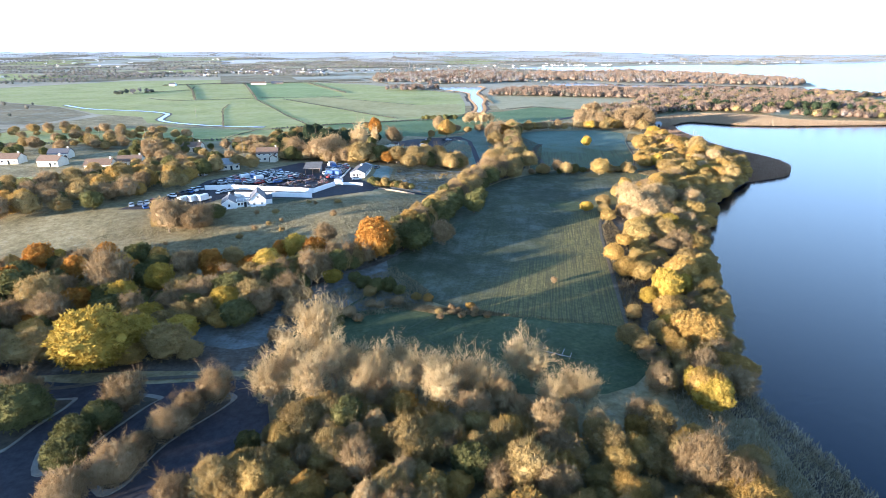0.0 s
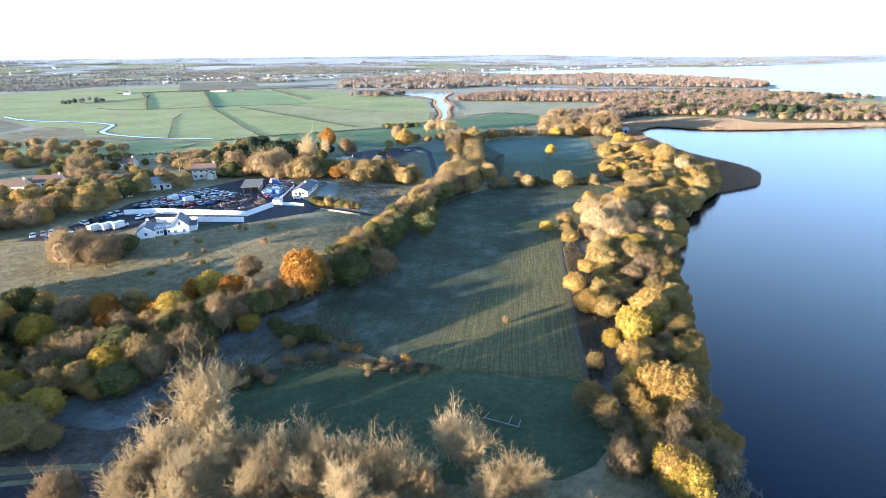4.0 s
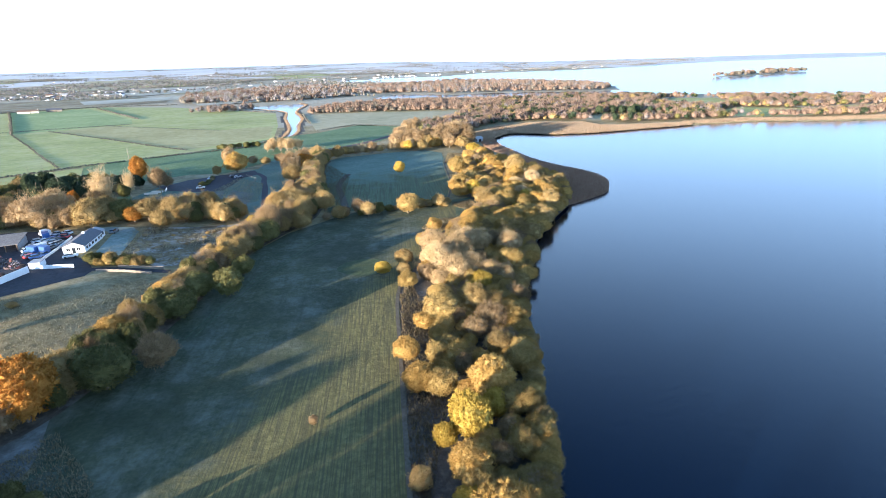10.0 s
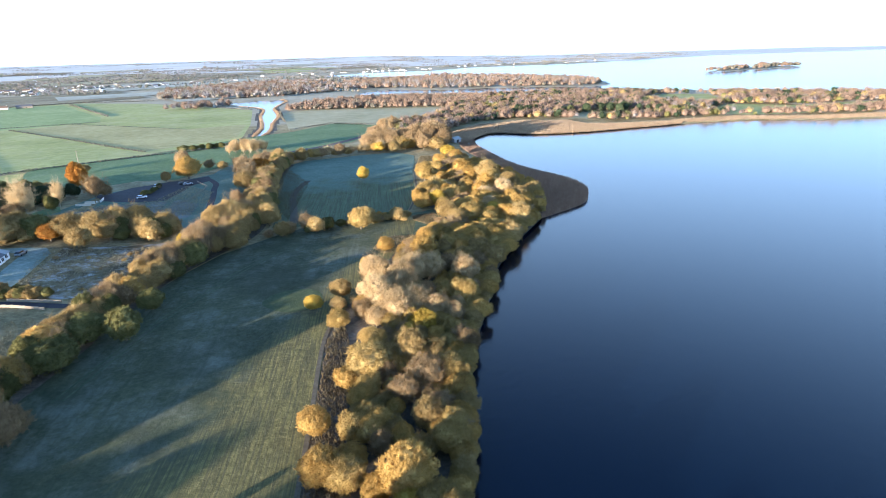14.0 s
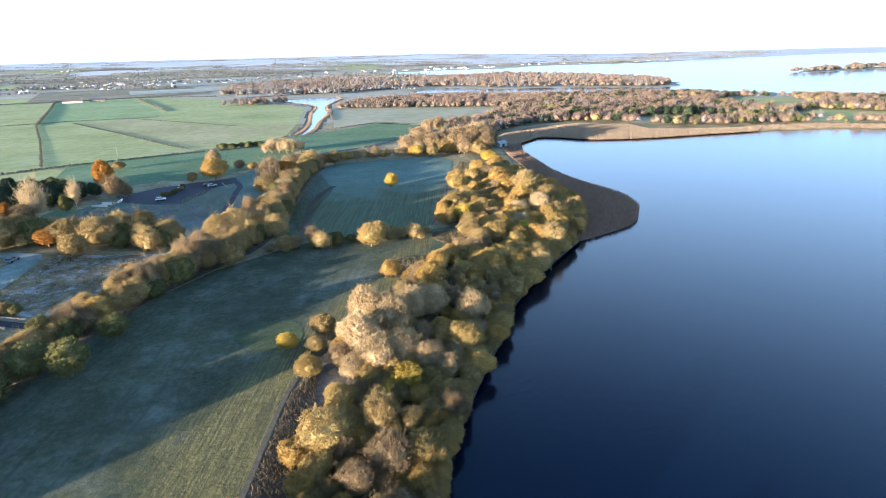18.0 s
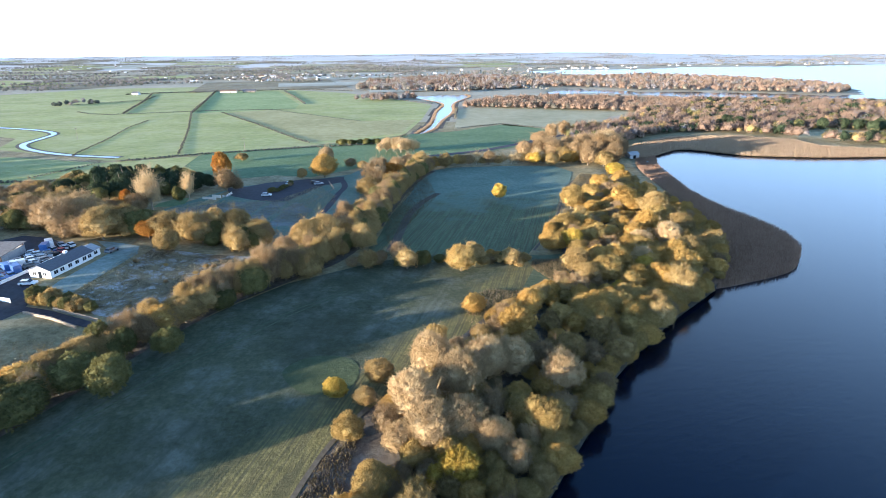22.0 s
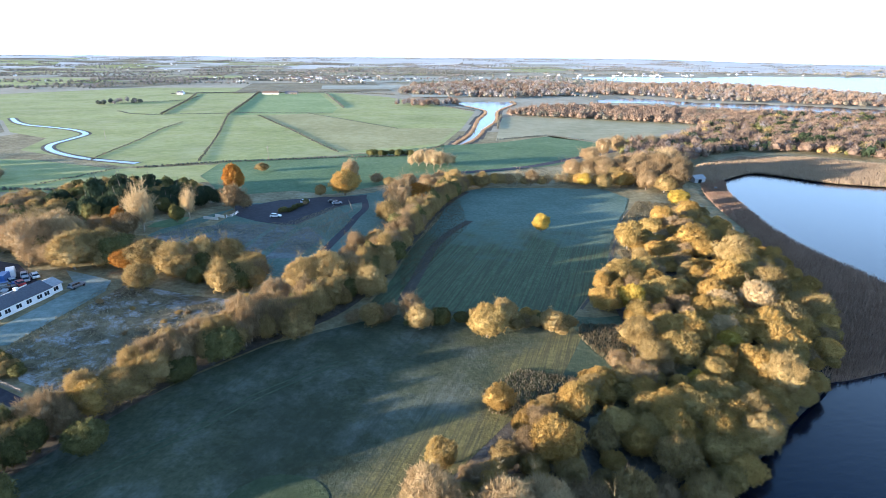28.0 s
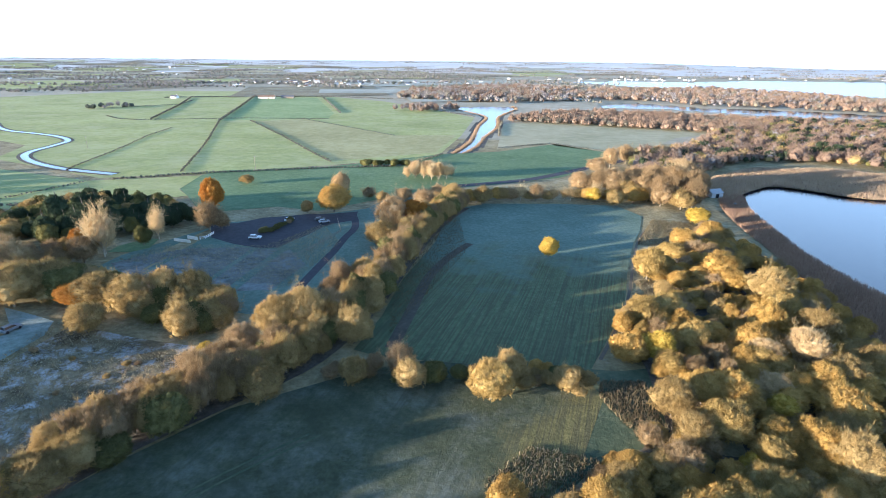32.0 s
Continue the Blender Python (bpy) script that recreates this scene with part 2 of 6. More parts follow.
SLATY = grass_material("slate_frosted_rough", (0.07, 0.07, 0.055), (0.12, 0.12, 0.10), (0.18, 0.185, 0.165), 0.08, 0.6, (0.25, 0.27, 0.26), (0.46, 0.7))
ROUGH = grass_material("rough_grass", (0.12, 0.096, 0.045), (0.24, 0.195, 0.098), (0.37, 0.31, 0.18), 0.06, 0.5, (0.36, 0.35, 0.29), (0.58, 0.82))
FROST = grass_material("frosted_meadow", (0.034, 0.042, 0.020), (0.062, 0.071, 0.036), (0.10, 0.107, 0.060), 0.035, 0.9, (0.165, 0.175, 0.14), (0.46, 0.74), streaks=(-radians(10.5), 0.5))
NEAR_MEADOW = grass_material("dark_near_meadow", (0.036, 0.052, 0.022), (0.064, 0.084, 0.036), (0.10, 0.12, 0.056), 0.05, 0.9, (0.14, 0.16, 0.12), (0.55, 0.82), streaks=(-radians(65), 0.5))


def thawed(name, cold, warm, middle, across, width):
    """A meadow with rime gone on one side; the two tones can also hold sunlit and shaded colour."""
    m = cold.copy()
    m.name = name
    n, l = m.node_tree.nodes, m.node_tree.links
    b = n["Principled BSDF"]
    frosted = b.inputs["Base Color"].links[0].from_socket
    broad = noise_tex(n, l, 0.05, 6, rough=0.7)
    fine = noise_tex(n, l, 0.8, 8, rough=0.75)
    straw = ramp(n, [(0.3, warm[0]), (0.5, warm[1]), (0.7, warm[2])])
    l.new(fine, straw.inputs[0])
    rows = ramp(n, [(0.42, (0, 0, 0)), (0.60, (0.7, 0.7, 0.7))])
    l.new(noise_tex(n, l, 2.4, 3, rough=0.6, stretch=(1, 0.02, 1), turn=-radians(10.5)), rows.inputs[0])
    drilled = mixed(n, l, rows.outputs[0], straw.outputs[0], (0.06, 0.058, 0.03))
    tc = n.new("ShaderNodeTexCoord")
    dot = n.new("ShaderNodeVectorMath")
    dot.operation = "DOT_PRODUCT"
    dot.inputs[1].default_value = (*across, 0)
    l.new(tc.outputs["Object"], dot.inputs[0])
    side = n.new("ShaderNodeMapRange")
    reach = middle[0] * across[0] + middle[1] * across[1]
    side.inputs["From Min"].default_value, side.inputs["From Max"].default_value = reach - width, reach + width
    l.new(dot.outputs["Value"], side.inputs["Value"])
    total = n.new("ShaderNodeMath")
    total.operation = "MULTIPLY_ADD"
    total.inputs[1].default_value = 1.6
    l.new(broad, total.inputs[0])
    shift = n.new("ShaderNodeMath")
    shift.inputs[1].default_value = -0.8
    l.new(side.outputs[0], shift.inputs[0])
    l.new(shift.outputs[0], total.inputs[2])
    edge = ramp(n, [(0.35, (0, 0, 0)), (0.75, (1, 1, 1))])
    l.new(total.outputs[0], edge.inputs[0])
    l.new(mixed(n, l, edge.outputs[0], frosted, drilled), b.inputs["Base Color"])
    return m


# Frost line laid on the hedge's shadow edge; shade and sunlight tint the colours.
MEADOW = thawed("half_thawed_and_shaded_meadow", FROST, ((0.085, 0.078, 0.026), (0.145, 0.128, 0.046), (0.225, 0.19, 0.075)), (34, 168), (0.862, -0.507), 9.0)
RIMED = grass_material("rimed_lawn", (0.13, 0.16, 0.125), (0.20, 0.24, 0.20), (0.29, 0.33, 0.29), 0.05, 0.7)
TEAL = grass_material("green_rimed_meadow", (0.08, 0.122, 0.085), (0.118, 0.168, 0.125), (0.17, 0.22, 0.17), 0.05, 0.7)
FAR_MEADOW = thawed("rimed_far_meadow", TEAL, ((0.055, 0.08, 0.036), (0.09, 0.118, 0.055), (0.135, 0.16, 0.08)), (85, 335), (0.1, -0.995), 42.0)
TUSSOCKY = grass_material("frosted_tussocks", (0.065, 0.05, 0.027), (0.16, 0.127, 0.068), (0.29, 0.24, 0.145), 0.09, 0.45, (0.40, 0.40, 0.38), (0.50, 0.62))
DARK_MEADOW = grass_material("dark_meadow", (0.035, 0.052, 0.028), (0.065, 0.085, 0.045), (0.11, 0.125, 0.07), 0.04, 0.7, (0.20, 0.25, 0.21), (0.58, 0.85))
PASTURE = grass_material("far_pasture", (0.205, 0.228, 0.072), (0.282, 0.30, 0.10), (0.375, 0.375, 0.15), 0.012, 0.15, (0.375, 0.36, 0.18), (0.45, 0.75), relief=0.4)
LUSH_PASTURE = grass_material("fresh_pasture", (0.16, 0.215, 0.075), (0.22, 0.28, 0.105), (0.30, 0.345, 0.15), 0.012, 0.15, relief=0.4)
TAWNY = grass_material("tawny_pasture", (0.235, 0.215, 0.085), (0.305, 0.28, 0.12), (0.385, 0.35, 0.17), 0.012, 0.15, relief=0.4)
LUSH = grass_material("lush_green_meadow", (0.065, 0.115, 0.045), (0.105, 0.165, 0.07), (0.155, 0.215, 0.10), 0.02, 0.4, (0.22, 0.27, 0.19), (0.58, 0.85))
STUBBLE = grass_material("far_stubble", (0.25, 0.24, 0.13), (0.33, 0.30, 0.18), (0.40, 0.36, 0.23), 0.01, 0.1, relief=0.4)
MARSH = grass_material("marsh_land", (0.10, 0.085, 0.045), (0.19, 0.155, 0.085), (0.28, 0.24, 0.14), 0.012, 0.2, (0.27, 0.28, 0.22), (0.5, 0.75), relief=0.5)
PLAIN = grass_material("distant_plain", (0.25, 0.22, 0.15), (0.32, 0.285, 0.20), (0.40, 0.36, 0.27), 0.006, 0.05, relief=0.5)
# Ground near the horizon: distance haze is painted in as a paler base colour.
HAZY_PLAIN = grass_material("haze_paled_plain", (0.40, 0.39, 0.37), (0.50, 0.49, 0.465), (0.58, 0.57, 0.545), 0.004, 0.02, relief=0.3)
ASPHALT = plain_material("asphalt", (0.03, 0.028, 0.033), (0.062, 0.058, 0.065), 0.8, 0.9)
TRACK = plain_material("worn_track", (0.075, 0.062, 0.042), (0.14, 0.12, 0.088), 1.2, 0.95, relief=0.03)
WHITEWASH = plain_material("white_render", (0.72, 0.72, 0.70), (0.84, 0.84, 0.82), 0.8, 0.85)
SLATE = plain_material("slate_roof", (0.07, 0.07, 0.08), (0.14, 0.14, 0.155), 3.0, 0.6)
REED = leaf_material("reed_blade", (0.24, 0.15, 0.10), (0.40, 0.265, 0.18), (0.54, 0.39, 0.28), 0.2)
STRAW = leaf_material("straw_reed", (0.22, 0.145, 0.09), (0.34, 0.24, 0.15), (0.48, 0.36, 0.24), 0.2)
TUSSOCK = leaf_material("tussock_blade", (0.085, 0.065, 0.032), (0.18, 0.14, 0.075), (0.33, 0.28, 0.18), 0.15)
PALE_TUSSOCK = leaf_material("frosted_tussock_blade", (0.19, 0.155, 0.085), (0.31, 0.26, 0.155), (0.45, 0.40, 0.28), 0.15)
REEDBED = plain_material("reed_litter", (0.16, 0.105, 0.08), (0.29, 0.19, 0.14), 0.5, 0.95, relief=0.1)
PALE_PLAIN = grass_material("pale_winter_crop", (0.25, 0.25, 0.20), (0.34, 0.34, 0.27), (0.42, 0.42, 0.34), 0.006, 0.05, relief=0.4)
REEDGROUND = grass_material("flattened_reed", (0.13, 0.085, 0.055), (0.22, 0.15, 0.10), (0.33, 0.24, 0.16), 0.03, 0.4)
BRACKEN = grass_material("dark_bracken", (0.05, 0.04, 0.03), (0.10, 0.082, 0.062), (0.17, 0.145, 0.11), 0.06, 0.7, (0.24, 0.24, 0.22), (0.55, 0.8))
KERB = plain_material("worn_concrete_kerb", (0.16, 0.145, 0.12), (0.27, 0.25, 0.21), 1.5, 0.9)
EARTH = plain_material("dark_earth", (0.04, 0.034, 0.025), (0.10, 0.085, 0.06), 0.7, 0.95, relief=0.05)

FAR = {
    "brown": leaf_material("far_russet_wood", (0.13, 0.085, 0.06), (0.22, 0.15, 0.105), (0.32, 0.225, 0.155), 0.1),
    "olive": leaf_material("far_olive_wood", (0.12, 0.105, 0.078), (0.20, 0.175, 0.13), (0.30, 0.265, 0.20), 0.1),
    "bare": leaf_material("far_bare_wood", (0.17, 0.145, 0.135), (0.25, 0.22, 0.205), (0.34, 0.30, 0.28), 0.1),
    "green": leaf_material("far_green_wood", (0.07, 0.08, 0.06), (0.12, 0.125, 0.095), (0.18, 0.18, 0.135), 0.1),
    "gold": leaf_material("far_gold_wood", (0.22, 0.16, 0.09), (0.32, 0.24, 0.13), (0.42, 0.33, 0.19), 0.1),
}
GLASS = pane_material()
PAINT = [paint_material("car_paint_" + k, c) for k, c in (("white", (0.75, 0.75, 0.74)), ("silver", (0.42, 0.43, 0.45)), ("blue", (0.05, 0.12, 0.32)), ("red", (0.38, 0.035, 0.03)), ("dark", (0.03, 0.03, 0.035)), ("grey", (0.20, 0.21, 0.22)))]
TYRE = plain_material("tyre_rubber", (0.015, 0.015, 0.015), (0.03, 0.03, 0.03), 8.0, 0.9)
TILE = plain_material("brown_roof_tile", (0.13, 0.085, 0.06), (0.22, 0.15, 0.11), 2.0, 0.8)
GREYROOF = plain_material("pale_sheet_roof", (0.28, 0.28, 0.28), (0.42, 0.42, 0.42), 1.5, 0.6)
DULLROOF = plain_material("weathered_sheet_roof", (0.13, 0.115, 0.10), (0.24, 0.22, 0.20), 1.2, 0.8)
TIMBER = plain_material("weathered_timber", (0.18, 0.14, 0.10), (0.36, 0.30, 0.23), 4.0, 0.9)
STEEL = plain_material("rusty_steel", (0.10, 0.07, 0.05), (0.30, 0.20, 0.14), 3.0, 0.75)
SCRAP, n_, l_, b_ = material("crushed_scrap", 0.6, 0.2)
geo_ = n_.new("ShaderNodeNewGeometry")
tones_ = ramp(n_, [(0.0, (0.03, 0.028, 0.03)), (0.35, (0.10, 0.065, 0.045)), (0.6, (0.16, 0.15, 0.15)), (0.78, (0.05, 0.08, 0.15)), (0.9, (0.25, 0.07, 0.05)), (1.0, (0.55, 0.55, 0.54))])
l_.new(geo_.outputs["Random Per Island"], tones_.inputs[0])
l_.new(tones_.outputs[0], b_.inputs["Base Color"])
CREAM = plain_material("cream_render", (0.55, 0.50, 0.40), (0.68, 0.63, 0.52), 0.8, 0.85)

# ---- plan of the water ----
LAKE = spline([(62, 30), (60, 52), (59, 66), (56, 80), (56, 90), (60, 101), (65, 113), (70, 127), (76, 143), (82, 160), (90, 178), (99, 193), (107, 210),
               (116, 222), (128, 236), (144, 256), (156, 275), (165, 300), (166, 330), (168, 360), (168, 402), (173, 434), (184, 450), (204, 472), (215, 475), (229, 466),
               (242, 456), (275, 450), (300, 450), (328, 452), (374, 454), (436, 446), (490, 418), (560, 402)], 4).tolist()
LAKE += [(900, 380), (1500, 300), (1500, -700), (200, -700), (90, -200), (70, -50)]
RIVER_WEST = [(30, 548), (36, 600), (36, 650), (34, 720), (36, 800), (16, 850), (-16, 905), (-10, 935)]
RIVER_EAST = [(62, 955), (68, 915), (56, 850), (50, 800), (52, 755), (53, 700), (47, 640), (44, 580), (38, 548)]
RIVER = np.vstack([spline(RIVER_WEST, 3), spline(RIVER_EAST, 3)])
POOL_EAST = [(187, 965), (187, 1010), (252, 1066), (330, 990), (400, 985), (483, 952), (561, 890), (620, 930), (660, 900), (600, 840), (529, 870), (440, 880), (356, 905), (276, 965)]
LOUGH = [(191, 1880), (350, 1640), (507, 1587), (620, 1350), (690, 1150), (660, 1000), (628, 950), (600, 900), (600, 800), (680, 690), (770, 600), (850, 500), (1000, 430), (1500, 370), (4800, 300), (4800, 2400), (3200, 2650), (2500, 2700),
         (2000, 2520), (1600, 2330), (1260, 2160), (1000, 2130), (800, 2150), (573, 1950), (412, 2000)]
STREAM = spline([(-430, 640), (-395, 610), (-365, 592), (-338, 584), (-300, 570), (-272, 550), (-262, 525), (-249, 490), (-223, 463), (-182, 441), (-139, 431)], 4)
ISLAND = [(1004, 1175), (1100, 1152), (1254, 1195), (1420, 1240), (1400, 1320), (1220, 1268), (1100, 1230)]


SHORE_Y = [101, 127, 160, 193, 222, 256, 300, 402, 452]
SHORE_X = [60, 70, 82, 99, 116, 144, 165, 168, 184]


def wet(x, y):
    """Depth below the bank: positive in open water."""
    d = np.full(np.shape(x), -1e9)
    for poly in (LAKE, RIVER, POOL_EAST, LOUGH):
        s = distance(poly, x, y)
        d = np.maximum(d, np.where(inside(poly, x, y), s, -s))
    s = distance(ISLAND, x, y)
    return np.minimum(d, np.where(inside(ISLAND, x, y), -s, s))


def land(x, y):
    """Height of the dry ground: meadows two metres over the lake, the yard on a rise."""
    x, y = np.asarray(x, float), np.asarray(y, float)
    inland = smooth(2, 30, np.interp(y, SHORE_Y, SHORE_X) - x)
    rise = 2.2 * smooth(140, 215, y) * (1 - smooth(430, 540, y)) * inland
    rise = rise + 2.6 * smooth(2, -36, x) * smooth(150, 195, y) * (1 - smooth(300, 420, y))
    return 0.8 + rise + (41 - 37 * smooth(700, 2400, x)) * smooth(2400, 4850, np.hypot(x, y))


def build_ground():
    def axis(lo, a, b, hi, step, grow):
        v = [*np.arange(a, b + 0.1, step)]
        s = step
        while v[-1] < hi:
            s *= grow
            v.append(v[-1] + s)
        s = step
        while v[0] > lo:
            s *= grow
            v.insert(0, v[0] - s)
        return np.array(v)

    xs, ys = axis(-4700, -130, 250, 4700, 3.0, 1.05), axis(-900, 20, 500, 4850, 3.0, 1.035)
    gx, gy = np.meshgrid(xs, ys)
    dry = land(gx, gy)
    w = wet(gx, gy)
    z = np.where(w > -1.5, dry - (dry + 1.6) * smooth(-1.5, 3.0, w), dry)
    verts = np.stack([gx, gy, z], -1).reshape(-1, 3)
    nx = len(xs)
    i = (np.arange(len(ys) - 1)[:, None] * nx + np.arange(nx - 1)).ravel()
    me = mesh_of("ground", verts.tolist(), np.stack([i, i + 1, i + 1 + nx, i + nx], -1).tolist())
    for p in me.polygons:
        p.use_smooth = True
    far = np.array([v.center.y > 620 or v.center.x < -330 or v.center.x > 560 for v in me.polygons])
    me.materials.append(ROUGH)
    me.materials.append(PLAIN)
    me.materials.append(HAZY_PLAIN)
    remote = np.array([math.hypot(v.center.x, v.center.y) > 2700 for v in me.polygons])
    me.materials.append(BRACKEN)
    mid = np.array([v.center[:2] for v in me.polygons])
    bank = (wet(mid[:, 0], mid[:, 1]) > -5) & ((mid[:, 1] < 260) | (mid[:, 1] > 530)) & (mid[:, 1] < 900) & (mid[:, 0] < 700)
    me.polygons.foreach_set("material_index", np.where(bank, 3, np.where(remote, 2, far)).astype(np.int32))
    ob = new("ground", me)
    tagged(ob, "rough winter grassland with patches of white frost", "ground", kind="structure")
    me = mesh_of("water", [(-900, -900, 0), (4900, -900, 0), (4900, 4700, 0), (-900, 4700, 0)], [(0, 1, 2, 3)])
    me.materials.append(WATER)
    tagged(new("water", me), "calm deep blue lake reflecting the pale sky", "water", kind="structure")


build_ground()


def sheet(name, outline, mat, lift, label, category, cell=8.0, kind="structure"):
    """A field, road or yard laid over the ground."""
    bm = bmesh.new()
    p = np.array(outline, float)
    f = bm.faces.new([bm.verts.new((a, b, 0)) for a, b in p])
    if f.normal.z < 0:
        f.normal_flip()
    bm.normal_update()
    (x0, y0), (x1, y1) = p.min(0), p.max(0)
    size = max(x1 - x0, y1 - y0)
    cell = max(cell, size / 40)
    for k, lo, hi in ((0, x0, x1), (1, y0, y1)):
        for c in np.arange(lo + cell, hi, cell):
            at, no = ((c, 0, 0), (1, 0, 0)) if k == 0 else ((0, c, 0), (0, 1, 0))
            bmesh.ops.bisect_plane(bm, geom=bm.verts[:] + bm.edges[:] + bm.faces[:], plane_co=at, plane_no=no)
    co = np.array([v.co[:2] for v in bm.verts])
    for v, z in zip(bm.verts, land(co[:, 0], co[:, 1])):
        v.co.z = z + lift
    bmesh.ops.recalc_face_normals(bm, faces=bm.faces)
    if sum(f.normal.z for f in bm.faces) < 0:
        bmesh.ops.reverse_faces(bm, faces=bm.faces)
    return tagged(part(name, bm, mat), label, category, kind=kind)


def ribbon(name, line, width, mat, lift, label, category):
    """A road, path or ditch of even width along a curve."""
    p = np.array(line, float)
    d = np.gradient(p, axis=0)
    d /= np.linalg.norm(d, axis=1)[:, None] + 1e-9
    n = np.stack([-d[:, 1], d[:, 0]], -1) * width / 2
    v = np.concatenate([p + n, p - n])
    k = len(p)
    me = mesh_of(name, [(a, b, float(land(a, b)) + lift) for a, b in v], [(i + k, i + 1 + k, i + 1, i) for i in range(k - 1)])
    return tagged(part(name, me, mat), label, category, kind="structure")


# ---- fields, roads, yards ----
sheet("field_12", [(-23, 232), (-12, 224), (2, 222), (14, 246), (22, 258), (10, 266), (-22, 268)], TUSSOCKY, 0.05, "frosted tussocky ground behind the lane", "field")
sheet("field_13", [(-1500, 260), (-330, 300), (-330, 415), (-345, 548), (-425, 620), (-565, 700), (-765, 900), (-1500, 1000)], MARSH, 0.05, "tawny marsh grazing", "field", 40)
sheet("field_11", [(-110, 92), (-84, 90), (-60, 92), (-44, 92), (-38, 92), (-34, 104), (-44, 101), (-60, 105), (-84, 104)], BRACKEN, 0.03, "dark frosted verge beside the car park", "verge")
sheet("field_10", [(-40, 303), (-36, 310), (-26, 321), (-12, 328), (4, 330), (14, 318), (12, 298), (-10, 292), (-30, 296)], SLATY, 0.05, "frosted rough grass before the car park", "field")
sheet("field_3", [(-44, 100), (-34, 103), (-26, 116), (-8, 121), (-4, 122), (-16, 134), (-10, 152), (-4, 170), (-12, 166), (-22, 148), (-34, 138), (-44, 122), (-60, 104)], SLATY, 0.04, "dark rough grass and bracken beside the wood", "field")
sheet("garden", [(-64, 197), (-50, 203.5), (-52, 205), (-66, 205.5), (-78, 206)], FROST, 0.09, "frosted green garden behind the farmhouse", "lawn", 4)
sheet("field_1", spline([(-34, 104), (-26, 115), (-8, 120), (8, 119), (26, 115), (43, 111), (42, 95), (30, 84), (0, 86), (-20, 93)], 3, True), NEAR_MEADOW, 0.05, "dark green meadow in shade with wheel ruts", "field")
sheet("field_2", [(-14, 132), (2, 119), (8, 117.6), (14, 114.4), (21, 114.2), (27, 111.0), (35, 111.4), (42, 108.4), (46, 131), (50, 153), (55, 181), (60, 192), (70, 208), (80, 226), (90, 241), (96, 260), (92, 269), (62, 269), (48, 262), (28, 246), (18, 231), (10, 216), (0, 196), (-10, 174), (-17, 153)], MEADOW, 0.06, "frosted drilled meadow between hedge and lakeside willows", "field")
sheet("field_4", [(50, 268), (94, 268), (100, 284), (107, 304), (111, 325), (118, 355), (123, 370), (128, 392), (120, 408), (94, 407), (63, 402), (50, 388), (50, 345), (46, 310), (46, 287), (44, 270)], FAR_MEADOW, 0.10, "frosted meadow ringed by trees", "field")
sheet("field_5", [(-92, 437), (-84, 405), (-72, 392), (-52, 368), (-40, 368), (-23, 380), (-4, 378), (30, 420), (64, 440), (100, 468), (128, 520), (142, 565), (104, 605), (62, 560), (20, 540), (-34, 478), (-88, 452)], LUSH, 0.06, "green strip of pasture beside a ditch", "field")
sheet("field_6", [(60, 572), (92, 605), (139, 570), (170, 588), (207, 660), (275, 715), (145, 795), (58, 735)], STUBBLE, 0.06, "pale straw-coloured field beside the river", "field")
sheet("field_7", [(-340, 548), (-282, 522), (-246, 462), (-140, 421), (-93, 442), (-34, 484), (22, 540), (26, 640), (24, 790), (-24, 860), (-130, 1000), (-240, 1080), (-372, 1080), (-445, 1190), (-640, 1150), (-760, 900), (-560, 700), (-420, 620)], PASTURE, 0.06, "wide green pasture crossed by ditches", "field")
sheet("field_18", [(-196, 706), (-118, 606), (-40, 500), (18, 548), (22, 640), (-30, 630), (-156, 738)], TAWNY, 0.10, "tawny grazed pasture between ditches", "field")
sheet("field_19", [(-235, 700), (-300, 880), (-366, 1050), (-256, 1046), (-145, 806), (-132, 748), (-200, 722)], LUSH_PASTURE, 0.10, "fresh green pasture between hedges", "field")
sheet("field_8", [(-320, 415), (-210, 432), (-140, 414), (-92, 436), (-84, 404), (-72, 392), (-104, 358), (-170, 350), (-330, 330)], PASTURE, 0.07, "pale green pasture by the stream", "field")
sheet("field_9", [(-240, 215), (-160, 205), (-140, 216), (-146, 245), (-240, 245)], PASTURE, 0.06, "green paddock beside the houses", "field")
sheet("lawn", [(-44, 272), (-27, 268), (-24, 262), (-24, 243), (-24, 234), (-30.5, 231), (-32, 240), (-32, 262)], RIMED, 0.10, "white-frosted lawn beside the bungalow", "lawn", 4)
sheet("yard", [(-119, 192), (-105, 216), (-104, 236), (-72, 276), (-61, 274), (-42, 262), (-42, 242), (-32, 232), (-28, 222), (-29, 217.5), (-36, 213), (-52, 204.5), (-66, 206), (-84, 209), (-90, 198), (-104, 192)], ASPHALT, 0.08, "dark gravelled salvage yard", "yard", 6)
ribbon("road_1", spline([(-33, 223), (-27, 222.8), (-22, 222.2), (-13, 220), (-7, 218.4)], 5), 2.6, ASPHALT, 0.13, "narrow dark lane from the yard to the hedge", "lane")
sheet("car_park", [(-34, 347), (-25.8, 333), (-16.7, 330), (-6, 329), (-1.8, 331.3), (3.6, 347), (6.4, 360), (15, 368), (12, 380), (3, 375), (-6, 373), (-13.6, 367), (-21, 362), (-26, 352.5)], ASPHALT, 0.08, "small dark tarmac car park", "car park")
ribbon("verge", spline([(-1.6, 330.8), (1.3, 341.7), (4.4, 354.5), (8, 362)], 5), 1.0, TRACK, 0.16, "pale trodden verge of the car park", "verge")
